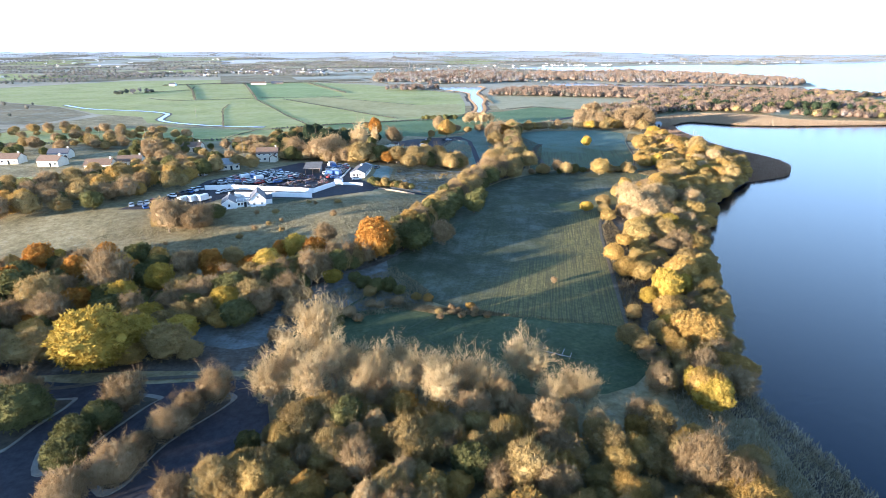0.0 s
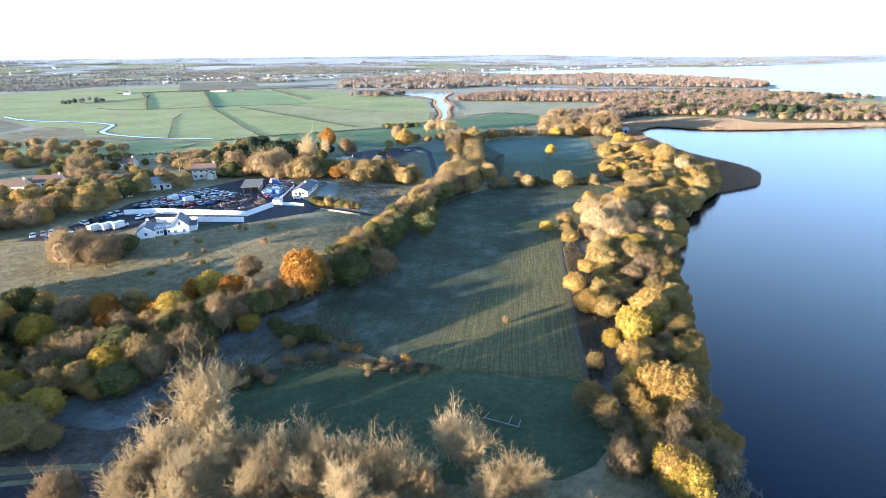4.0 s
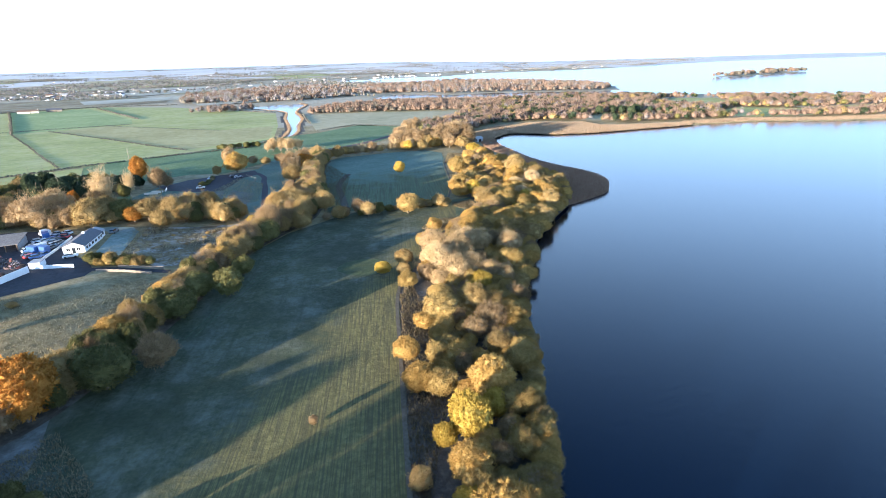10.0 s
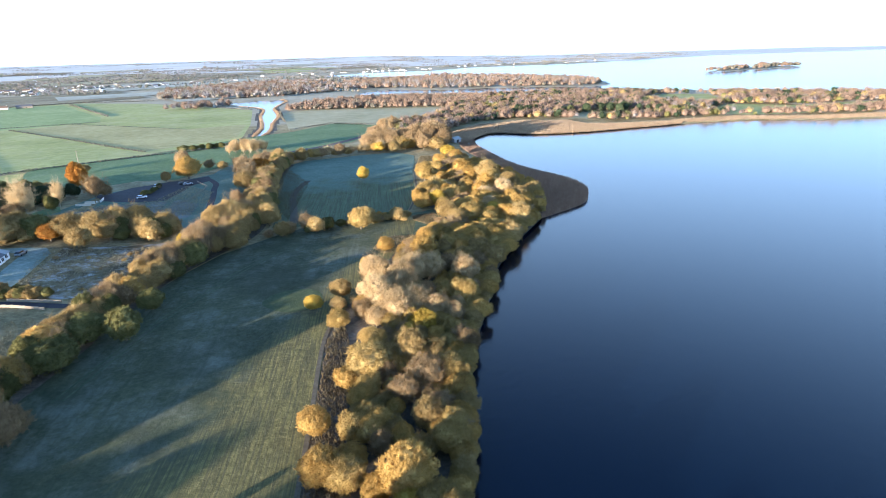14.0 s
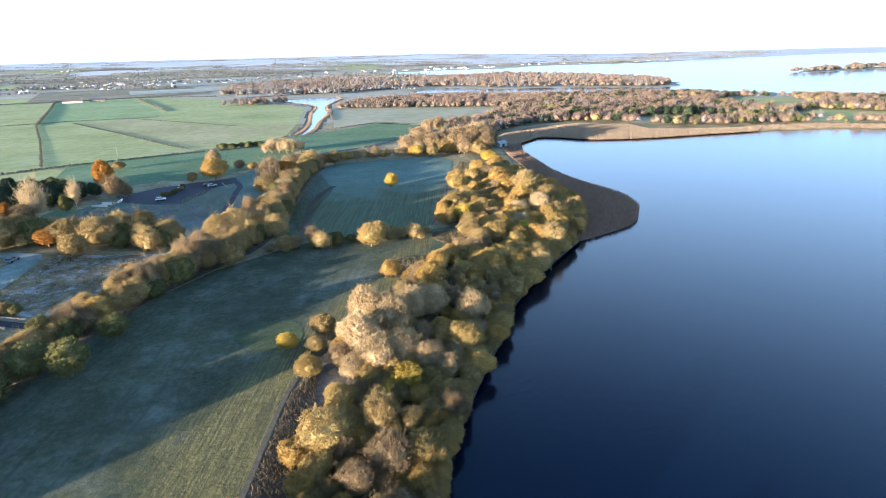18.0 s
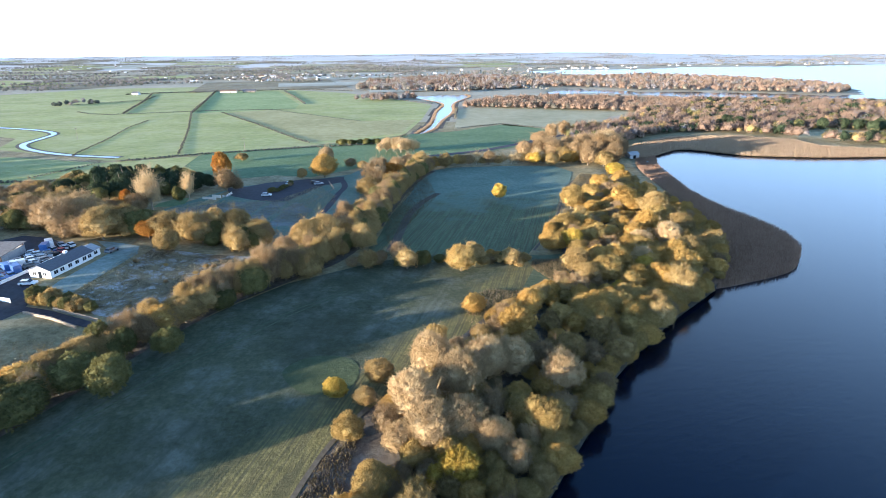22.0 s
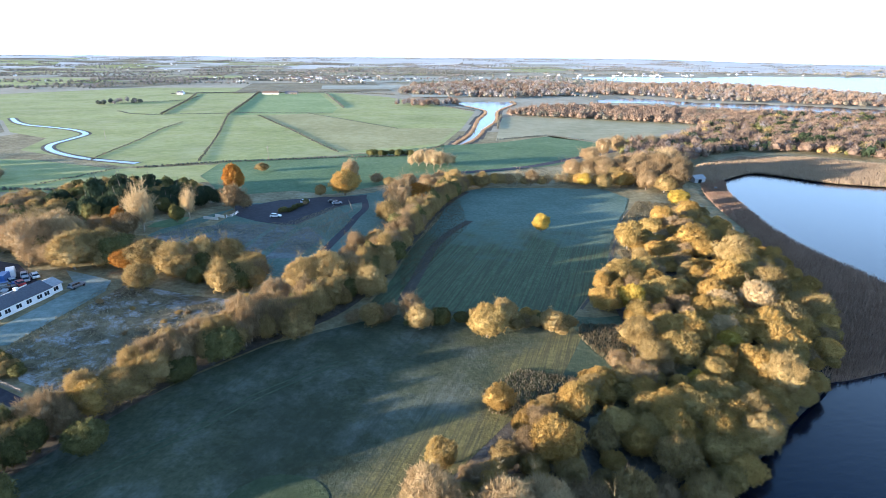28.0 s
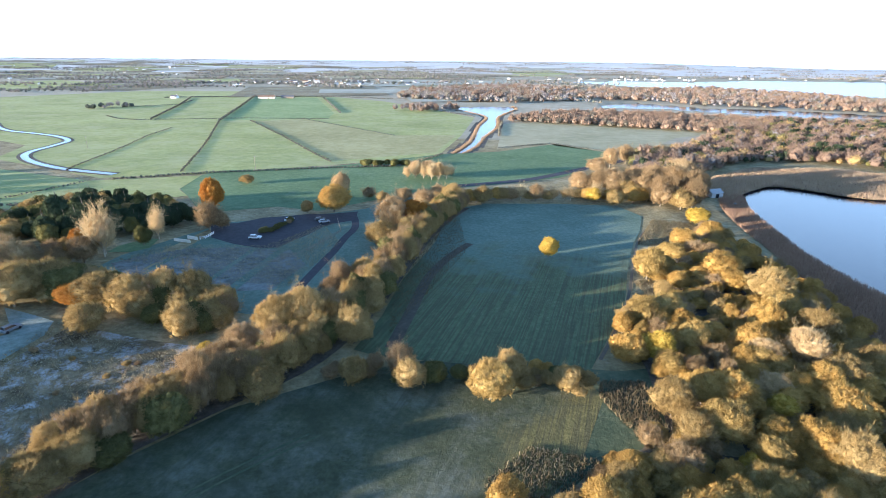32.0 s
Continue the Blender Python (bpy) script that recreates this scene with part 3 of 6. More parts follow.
ribbon("road_2", spline([(13, 372), (17.5, 358), (17.7, 345), (18.5, 330), (18.7, 310), (19, 296), (19, 282)], 5), 2.8, ASPHALT, 0.09, "narrow dark lane beside the hedge", "lane")
ribbon("road_3", spline([(45, 434), (64, 445), (84, 460), (103, 484), (120, 508), (150, 545)], 4), 6.0, ASPHALT, 0.12, "dark lane behind the meadow", "lane")
sheet("car_park_south", [(-110, 116), (-98, 114), (-84, 89), (-60, 87), (-38, 89), (-33, 86), (-29, 75), (-36, 65), (-45, 55), (-52, 30), (-110, 30)], ASPHALT, 0.08, "dark tarmac car park with planted islands", "car park")
ribbon("path_4", spline([(-95, 86), (-74, 86), (-61.6, 88.5), (-45.6, 90), (-38.7, 89)], 5), 1.1, TRACK, 0.15, "pale trodden path beside the car park", "path")
ribbon("path_1", spline([(-38.7, 89), (-35.5, 97), (-32.6, 104), (-29, 110), (-20, 125), (-11, 138)], 5), 1.0, DARK_MEADOW, 0.14, "dark worn footpath along the meadow edge", "path")
ribbon("path_2", spline([(41.5, 108), (45.5, 131), (49.5, 153), (54.5, 180), (60, 193)], 6), 0.9, TRACK, 0.14, "worn earth strip beside the willows", "path")
sheet("verge_2", [(-48, 312), (-41, 313), (-38, 318), (-41, 327), (-45, 327), (-49, 318)], LUSH, 0.14, "bright green mown verge under bare trees", "verge", 4)
ribbon("path_5", spline([(52, 272), (52.6, 290), (53.3, 314), (57, 332), (62, 346)], 6), 3.0, EARTH, 0.18, "russet worn strip under the hedge", "path")
ribbon("path_3", spline([(97, 274), (103, 290), (109, 310), (113, 328), (119, 354), (125, 372)], 6), 0.8, TRACK, 0.14, "worn earth strip beside the willows", "path")
for outline in ([(-61, 64), (-64, 71), (-62, 76), (-60, 84), (-51, 83.5), (-52, 81), (-55, 73), (-57, 66)], [(-49, 60), (-53, 65), (-51, 70), (-48, 78), (-45, 86), (-38, 84), (-38, 81), (-43, 73), (-45, 68), (-46, 62)], [(-80, 68), (-70, 68), (-68, 75), (-66, 82), (-68, 83), (-80, 80)]):
    edge = spline(outline, 4, True)
    middle = edge.mean(0)
    bm = bmesh.new()
    f = bm.faces.new([bm.verts.new((*q, 0.8)) for q in edge])
    if f.normal.z < 0:
        f.normal_flip()
    top = bmesh.ops.extrude_face_region(bm, geom=[f])
    bmesh.ops.translate(bm, vec=(0, 0, 0.22), verts=[v for v in top["geom"] if isinstance(v, bmesh.types.BMVert)])
    bmesh.ops.recalc_face_normals(bm, faces=bm.faces)
    kerb = tagged(part("kerb", bm, KERB), "worn kerb round a planted island", "kerb", "car park islands", "structure")
    soil = spline(middle + (np.array(outline) - middle) * 0.9, 4, True)
    bm = bmesh.new()
    bm.faces.new([bm.verts.new((*q, 1.05)) for q in soil])
    part("planting_soil", bm, EARTH, kerb)

sheet("field_20", spline([(41, 203), (45, 208.6), (52, 209), (56, 205), (55, 197.5), (47, 196.6)], 4, True), NEAR_MEADOW, 0.09, "dark scuffed patch in the frosted meadow", "field", 4)
for side in (0.0, 1.9):
    ribbon("wheel_rut", spline([(3 + side, 174), (10.3 + side, 189.2), (14.2 + side, 196.5), (19.2 + side, 206.2), (26.7 + side, 216.5), (34.1 + side, 228.8), (45 + side, 241.5)], 6), 0.45, DARK_MEADOW, 0.11, "dark wheel rut along the hedge", "rut")
ribbon("stream_bank", STREAM, 8.5, BRACKEN, 0.12, "dark muddy bank of the stream", "bank")
ribbon("stream", STREAM, 4.2, WATER, 0.18, "winding stream reflecting the pale sky", "stream")
for line in ([(-12, 104), (-6, 111), (-1, 117)], [(-9, 103), (-3, 110), (1, 116)], [(-6, 108), (-2, 102), (5, 95)], [(16, 100), (21, 98), (27, 96)]):
    ribbon("wheel_rut", spline(line, 6), 0.4, DARK_MEADOW, 0.12, "dark wheel rut in wet grass", "rut")


# ---- trees ----
def tube(verts, faces, points, radii, sides=5):
    base = len(verts)
    pts = [Vector(p) for p in points]
    for i, (p, r) in enumerate(zip(pts, radii)):
        d = (pts[min(i + 1, len(pts) - 1)] - pts[max(i - 1, 0)]).normalized()
        a = d.orthogonal().normalized()
        b = d.cross(a)
        for k in range(sides):
            t = 2 * math.pi * k / sides
            verts.append(tuple(p + r * (math.cos(t) * a + math.sin(t) * b)))
    for i in range(len(pts) - 1):
        for k in range(sides):
            a, b = base + i * sides + k, base + i * sides + (k + 1) % sides
            faces.append((a, b, b + sides, a + sides))


# crowns of 5 m radius: height of the middle, half height, share of solid growth, lobes, shoots with their length and half width, lean upwards, skirt towards the ground
SHAPES = {
    "gold": dict(middle=4.0, tall=3.9, core=0.85, lobes=13, leaves=7600, leaf=0.48, wide=0.066, up=0.25, skirt=0.7),
    "willow": dict(middle=3.9, tall=3.8, core=0.85, lobes=13, leaves=7600, leaf=0.48, wide=0.062, up=0.35, skirt=0.7),
    "olive": dict(middle=4.1, tall=4.0, core=0.82, lobes=14, leaves=7000, leaf=0.58, wide=0.052, up=0.6, limbs=4, skirt=0.7),
    "yellow": dict(middle=4.8, tall=4.7, core=0.85, lobes=16, leaves=6400, leaf=0.42, wide=0.12, up=0.1, skirt=0.5),
    "orange": dict(middle=4.9, tall=4.8, core=0.85, lobes=20, leaves=6400, leaf=0.40, wide=0.13, up=0.0, skirt=0.5),
    "brown": dict(middle=4.4, tall=4.4, core=0.74, lobes=12, leaves=6000, leaf=0.85, wide=0.042, up=0.9, limbs=8, skirt=0.6),
    "green": dict(middle=4.2, tall=4.1, core=0.86, lobes=15, leaves=6000, leaf=0.42, wide=0.10, up=0.1, skirt=0.7),
    "bare": dict(middle=5.0, tall=4.6, core=0.52, lobes=9, leaves=4600, leaf=0.62, wide=0.04, up=0.45, limbs=16, skirt=0.2),
    "buff": dict(middle=4.6, tall=4.6, core=0.82, lobes=13, leaves=8000, leaf=0.72, wide=0.044, up=0.9, limbs=4, skirt=0.6),
    "conifer": dict(middle=5.5, tall=5.5, core=0.80, lobes=9, leaves=4200, leaf=0.6, wide=0.14, up=-0.3, skirt=0.0),
}


def crown_parts(kind, seed, detail=4, share=1.0, leaf_scale=1.0):
    """A crown: a billowing solid of dense growth (points, faces), and leaves and twigs over it as slender triangles."""
    s = SHAPES[kind]
    g = np.random.default_rng(seed)
    bm = bmesh.new()
    bmesh.ops.create_icosphere(bm, subdivisions=detail, radius=1.0)
    d = np.array([v.co[:] for v in bm.verts])
    faces = np.array([[v.index for v in f.verts] for f in bm.faces])
    bm.free()
    size = np.array((5, 5, s["tall"]))
    # lobes: rounded heads round a middle one
    n = s["lobes"]
    turn = 2.4 * np.arange(n) + g.uniform(-0.5, 0.5, n)
    rise = np.clip(np.linspace(-0.45, 0.95, n) + g.uniform(-0.15, 0.15, n), -0.7, 0.98)
    flat = np.sqrt(1 - rise**2)
    middle = np.stack([np.cos(turn) * flat, np.sin(turn) * flat, rise], 1) * g.uniform(0.42, 0.58, n)[:, None]
    big = g.uniform(0.30, 0.46, n) * (1.25 if n < 13 else 1.05)
    middle, big = np.concatenate([middle, [(0, 0, 0)]]), np.append(big, 0.78)
    small = np.tile(middle[:-1], (3, 1))
    out = small / (np.linalg.norm(small, axis=1)[:, None] + 1e-6) + 0.8 * g.normal(size=small.shape)
    small = small + out / np.linalg.norm(out, axis=1)[:, None] * np.tile(big[:-1], 3)[:, None] * 0.72
    middle, big = np.concatenate([middle, small]), np.concatenate([big, np.tile(big[:-1], 3) * g.uniform(0.32, 0.5, len(small))])

    def reach(way):
        """Radius of the outline along unit directions, and which way the growth faces there."""
        b = way @ middle.T
        inner = b * b - (middle**2).sum(1) + big**2
        far = np.where(inner > 0, b + np.sqrt(np.maximum(inner, 0)), 0.3)
        k = far.argmax(1)
        r = far[np.arange(len(way)), k]
        face = way * r[:, None] - middle[k]
        face /= np.linalg.norm(face, axis=1)[:, None] + 1e-6
        if kind == "conifer":
            up = way[:, 2] * 0.5 + 0.5
            r = r * np.clip(1.25 * (1 - up) + 0.25, 0.25, 1.0) ** 0.5
        return r, face

    def settle(p):
        """Growth below the middle hangs towards the ground like a skirt."""
        low = np.clip((s["middle"] - p[:, 2]) / s["tall"], 0, 0.93)
        wider = (1 - low**2) ** (-0.5 * s["skirt"])
        p = p * np.stack([wider, wider, np.ones(len(p))], 1)
        p[:, 2] = np.maximum(p[:, 2], 0.12)
        return p

    core = settle(d * (reach(d)[0] * s["core"] * g.uniform(0.93, 1.05, len(d)))[:, None] * size + (0, 0, s["middle"]))
    # tufts of leaves and twigs, some shoots to each
    each = 12 if share > 0.3 else 3
    n = max(4, int(s["leaves"] * share / each))
    way = g.normal(size=(n, 3)) + (0, 0, 0.3)
    way /= np.linalg.norm(way, axis=1)[:, None]
    r, face = reach(way)
    p = settle(way * (r * g.uniform(s["core"] - 0.02, 0.97, n))[:, None] * size + (0, 0, s["middle"]))
    p, face = np.repeat(p, each, 0), np.repeat(face, each, 0)
    n = len(p)
    p = p + 0.16 * g.normal(size=p.shape)
    a = 0.45 * face + 0.6 * g.normal(size=p.shape) + (0, 0, s["up"])
    a /= np.linalg.norm(a, axis=1)[:, None]
    u = np.cross(a, face + 0.5 * g.normal(size=p.shape))
    u /= np.linalg.norm(u, axis=1)[:, None] + 1e-6
    k = leaf_scale * g.uniform(0.6, 1.4, n)[:, None]
    q = np.stack([p - u * k * s["wide"], p + u * k * s["wide"], p + a * k * s["leaf"]], 1)
    q[:, :, 2] = np.maximum(q[:, :, 2], 0.1)
    limbs = int(s.get("limbs", 0) * min(1.0, share * 1.5))
    if limbs > 0 and share > 0.3:
        # forking boughs: limbs, branches, twigs, twiglets
        steep = 0.95 if kind == "bare" else 0.75
        way = g.normal(size=(limbs, 3)) * (0.8, 0.8, 0.4) + (0, 0, steep)
        way /= np.linalg.norm(way, axis=1)[:, None]
        start = np.stack([0 * way[:, 0], 0 * way[:, 0], g.uniform(0.22, 0.5, len(way)) * s["middle"]], 1)
        run = way * (reach(way)[0] * 0.86)[:, None] * size + (0, 0, s["middle"]) - start
        thick = 1.35 if kind == "bare" else 1.0
        for width, forks, shorter, spread in ((0.06, 8, 0.48, 0.55), (0.036, 7, 0.44, 0.6), (0.026, 3, 0.5, 0.65), (0.019, 0, 0, 0)):
            across = np.cross(run, g.normal(size=run.shape))
            across *= (leaf_scale * thick * width / (np.linalg.norm(across, axis=1) + 1e-6))[:, None]
            q = np.concatenate([q, np.stack([start - across, start + across, start + run], 1)])
            if forks:
                start, run = np.repeat(start, forks, 0), np.repeat(run, forks, 0)
                size_run = np.linalg.norm(run, axis=1)[:, None]
                start = start + run * g.uniform(0.35, 1.0, (len(run), 1))
                run = run / size_run * 0.8 + spread * g.normal(size=run.shape) + (0, 0, 0.22)
                run *= size_run * shorter * g.uniform(0.6, 1.3, (len(run), 1)) / np.linalg.norm(run, axis=1)[:, None]
        q[:, :, 2] = np.maximum(q[:, :, 2], 0.1)
    return core, faces, q


def crown_mesh(name, cores, corefaces, q):
    """One mesh from solid growth and loose shoots."""
    nc, nq, nt = len(cores), len(q), len(corefaces)
    me = bpy.data.meshes.new(name)
    me.vertices.add(nc + 3 * nq)
    me.loops.add(3 * nt + 3 * nq)
    me.polygons.add(nt + nq)
    me.vertices.foreach_set("co", np.concatenate([cores, q.reshape(-1, 3)]).astype(np.float32).ravel())
    me.loops.foreach_set("vertex_index", np.concatenate([corefaces.ravel(), nc + np.arange(3 * nq)]).astype(np.int32))
    me.polygons.foreach_set("loop_start", (np.arange(nt + nq) * 3).astype(np.int32))
    me.polygons.foreach_set("use_smooth", np.zeros(nt + nq, bool))
    me.update(calc_edges=True)
    return me


def trunk_mesh(kind, seed):
    s = SHAPES[kind]
    g = random.Random(seed)
    v, f = [], []
    top = s["middle"] * (1.9 if kind == "conifer" else 1.1)
    thick = 0.30
    pts = [(0, 0, -0.4), (g.uniform(-0.1, 0.1), g.uniform(-0.1, 0.1), top * 0.3), (g.uniform(-0.4, 0.4), g.uniform(-0.4, 0.4), top * 0.65), (g.uniform(-0.7, 0.7), g.uniform(-0.7, 0.7), top)]
    tube(v, f, pts, [thick, thick * 0.8, thick * 0.5, thick * 0.15], 6)
    for k in range(14 if kind == "bare" else 8):
        a = 2 * math.pi * (k + g.uniform(-0.3, 0.3)) * 0.17
        r = g.uniform(2.4, 4.2)
        z0 = top * g.uniform(0.15, 0.6)
        z2 = s["middle"] + s["tall"] * g.uniform(-0.2, 0.6)
        if kind == "conifer":
            z2, r = z0 + 0.4, 3 * (1 - z0 / 20)
        f.append((6, 7, len(v)))
        tube(v, f, [(0, 0, z0), (0.45 * r * math.cos(a), 0.45 * r * math.sin(a), z0 + 0.6 * (z2 - z0)), (r * math.cos(a), r * math.sin(a), z2)], [thick * 0.45, thick * 0.3, 0.03], 4)
    return mesh_of("trunk", v, f)


TREE_NAME = {"gold": "golden_willow", "olive": "sallow_tree", "willow": "grey_willow", "yellow": "field_maple", "orange": "oak_tree", "brown": "alder_tree", "green": "hawthorn_tree", "bare": "poplar_tree", "buff": "ash_tree", "conifer": "conifer_tree"}
TREE_LABEL = {
    "gold": "golden-leaved willow with dense rounded crown",
    "olive": "olive-brown twiggy sallow with soft crown",
    "willow": "olive-leaved willow with dense domed crown",
    "yellow": "bright yellow autumn tree, full crown",
    "orange": "orange autumn oak, broad crown",
    "brown": "nearly leafless russet-brown tree",
    "green": "dark green shaded tree",
    "bare": "pale bare tree with buff twigs",
    "buff": "buff twiggy ash with dense rounded crown",
    "conifer": "dark green conifer",
}
PLACE = {
    "trees along the lakeshore": "on the lakeshore",
    "trees of the west wood": "in the west wood",
    "trees of the south wood": "in the south wood",
    "trees on the car park islands": "on a planted island",
    "trees of the long hedge": "in the long hedge",
    "trees north of the yard": "behind the yard",
    "trees before the yard": "before the yard",
    "trees behind the far meadow": "behind the frosted meadow",
    "trees beside the houses": "beside the houses",
    "shrubs in the rough grass": "in rough grass",
}
VARIANTS = 4
TREES = {k: [(trunk_mesh(k, 11 * i + j), crown_mesh("crown", *crown_parts(k, 10 * i + j + 1, 3))) for j in range(VARIANTS)] for i, k in enumerate(SHAPES)}
for k, some in TREES.items():
    for tr, cr in some:
        tr.materials.append(PALE_BARK if k == "bare" else BARK)
        cr.materials.append(LEAF[k])
PLANTED = []


COUNTS = {}
SPARE = []


def tree(x, y, r, kind, group, tall=1.0):
    g = RNG
    pick = g.randrange(VARIANTS)
    tr, cr = TREES[kind][pick]
    s = r * 1.1 / 5.0
    z = float(land(x, y)) - 0.05
    m = Matrix.Translation((x, y, z)) @ Matrix.Rotation(g.uniform(0, 6.28), 4, "Z") @ Matrix.Diagonal((s * g.uniform(0.86, 1.16), s * g.uniform(0.86, 1.16), s * tall * g.uniform(0.85, 1.15), 1))
    PLANTED.append((x, y, r))
    COUNTS[kind] = COUNTS.get(kind, 0) + 1
    if COUNTS[kind] > 290:
        SPARE.append((kind, pick + 10 * list(SHAPES).index(kind) + 1, m))
        return
    size = "small " if r < 2.6 else "large " if r > 6 else ""
    root = thing(TREE_NAME[kind], m, size + TREE_LABEL[kind] + " " + PLACE[group], "tree", group)
    part("trunk", tr, None, root)
    part("crown", cr, None, root)


def grove(rows, group, tall=1.0):
    for x, y, r, kind in rows:
        tree(x, y, r, kind, group, tall)


def fill(outline, count, radius, kinds, group, tall=1.0, gap=0.85, keep=None):
    """Scatter trees over a plot, leaving room for those that stand there."""
    p = np.array(outline, float)
    (x0, y0), (x1, y1) = p.min(0), p.max(0)
    made = 0
    for _ in range(count * 12):
        if made >= count:
            break
        x, y, r = RNG.uniform(x0, x1), RNG.uniform(y0, y1), RNG.uniform(*radius)
        if not inside(p, x, y) or any((x - a) ** 2 + (y - b) ** 2 < (gap * (r + c) * 0.8) ** 2 for a, b, c in PLANTED):
            continue
        tree(x, y, r, RNG.choice(kinds), group, tall)
        made += 1


# ---- dark ground under the trees ----
SHORE_STRIP = [(46, 92), (56, 87), (60, 99), (68, 121), (75, 139), (81, 157), (90, 175), (99, 191), (107, 207), (116, 220), (128, 234), (143, 250), (153, 267),
               (161, 296), (162, 325), (158, 350), (150, 378), (142, 376), (136, 350), (126, 338), (118, 325), (116, 308), (104, 290), (106, 272), (106, 252), (94, 240), (86, 230), (74, 208), (66, 192), (60, 172), (56, 150), (54, 135), (54, 118)]
sheet("verge_3", SHORE_STRIP, BRACKEN, 0.07, "dark ground sheet under the willows", "verge")
sheet("verge_4", [(84, 229), (90, 238), (97, 240), (102, 246), (105, 250), (107, 262), (106, 272), (100, 270), (92, 270), (90, 250)], DARK_MEADOW, 0.04, "dark green rank grass at the field corner", "verge")
sheet("verge_6", [(56, 184), (66, 188), (77, 208), (90, 234), (80, 228), (66, 207)], BRACKEN, 0.035, "dark brambles beside the meadow", "verge")
sheet("field_17", [(-42, 290), (12, 283), (28, 282), (34, 300), (36, 330), (38, 360), (44, 395), (48, 420), (20, 410), (14, 385), (-30, 352), (-42, 310)], TEAL, 0.03, "frosted grass round the small car park", "field")
sheet("verge_7", [(41.5, 107), (45.5, 131), (49.5, 153), (54.5, 180), (60, 193), (66, 192), (60, 172), (56, 150), (54, 135), (54, 118), (49, 96)], BRACKEN, 0.03, "dark brambles beside the drilled meadow", "verge")
ribbon("verge_5", spline([(-44, 128), (-32, 142), (-21, 152), (-12, 168), (-2, 190), (5, 211), (13, 232), (24, 249), (35, 266), (40, 292), (42, 322), (44, 350), (48, 376), (53, 394)], 5), 9.0, BRACKEN, 0.13, "dark ground strip under the hedge", "verge")

# ---- trees that stand out ----
grove([(-91, 172, 5.2, "brown"), (-81, 172, 5.4, "brown"), (-79, 182, 3.6, "green")], "trees before the yard", 1)
grove([(-20.8, 130.6, 2.3, "green"), (-17.2, 128.6, 2.5, "green"), (-14, 128.1, 2.3, "green"), (-11.2, 127, 1.8, "green"), (-18.6, 125.7, 1.8, "olive"), (-6.7, 123.8, 1.3, "willow"), (-3.8, 122.7, 1.4, "willow"), (6.5, 119, 1.1, "gold"), (-23.6, 134.5, 1.9, "green")], "shrubs in the rough grass", 1)
grove([(29.7, 133.8, 0.8, "brown")], "shrubs in the rough grass", 1.4)
grove([(88.5, 337, 3.2, "yellow")], "trees along the lakeshore", 0.95)
grove([(58.4, 184.7, 2.8, "willow"), (61.9, 164.2, 4.8, "willow"), (57.2, 162, 2.7, "gold"), (50.3, 149.4, 3.1, "gold"), (50.4, 137.9, 4, "gold"), (53.8, 135.4, 3.6, "willow"), (58.8, 154.3, 2.9, "gold"), (60.8, 146.8, 2.8, "gold"), (71.2, 166.4, 3.9, "olive"), (72.4, 156.7, 3.4, "brown"), (69.7, 144.8, 3.5, "olive"), (60.1, 140.7, 2.4, "brown"), (62.4, 131.3, 4.6, "gold"), (54.8, 121.9, 4.2, "yellow"), (60.9, 125.6, 3, "yellow"), (50.2, 120.9, 2.3, "yellow"), (52.2, 113.6, 3.7, "gold"), (44.1, 113.2, 2.2, "olive"), (39.5, 100.9, 3.3, "olive"), (49.4, 106, 2.6, "yellow"), (53.4, 101.1, 5.1, "gold"), (46.7, 92, 2.9, "olive"), (45.4, 82.8, 2.7, "yellow"), (46.4, 78.9, 3.6, "yellow")], "trees along the lakeshore", 1)
grove([(65.3, 125.5, 3.6, "willow"), (61.8, 115.2, 3.1, "willow"), (77.5, 157.7, 3.8, "willow"), (71, 138, 3.3, "willow"), (53.5, 195.6, 2.4, "yellow"), (60.9, 200.3, 2.9, "olive"), (59.4, 193.9, 2.3, "olive"), (64.6, 172, 3.4, "willow"), (70.3, 173.5, 2.1, "olive"), (67.5, 163.4, 2.7, "gold"), (76.2, 165.6, 2.7, "olive"), (81.1, 169.3, 2.6, "willow"), (68.6, 190.3, 4.6, "buff"), (70.9, 203, 4.6, "buff"), (76.2, 196.1, 4.8, "buff"), (72, 183.9, 4.4, "buff"), (77.1, 186.3, 4.1, "buff"), (81, 203.1, 4.6, "buff"), (86, 205.3, 4.3, "buff"), (66.9, 182.4, 2.9, "buff"), (82.1, 184, 3.6, "buff"), (87, 191.6, 3.4, "willow"), (90.9, 188.6, 4.4, "willow"), (95.2, 201.3, 4.1, "buff")], "trees along the lakeshore", 1)
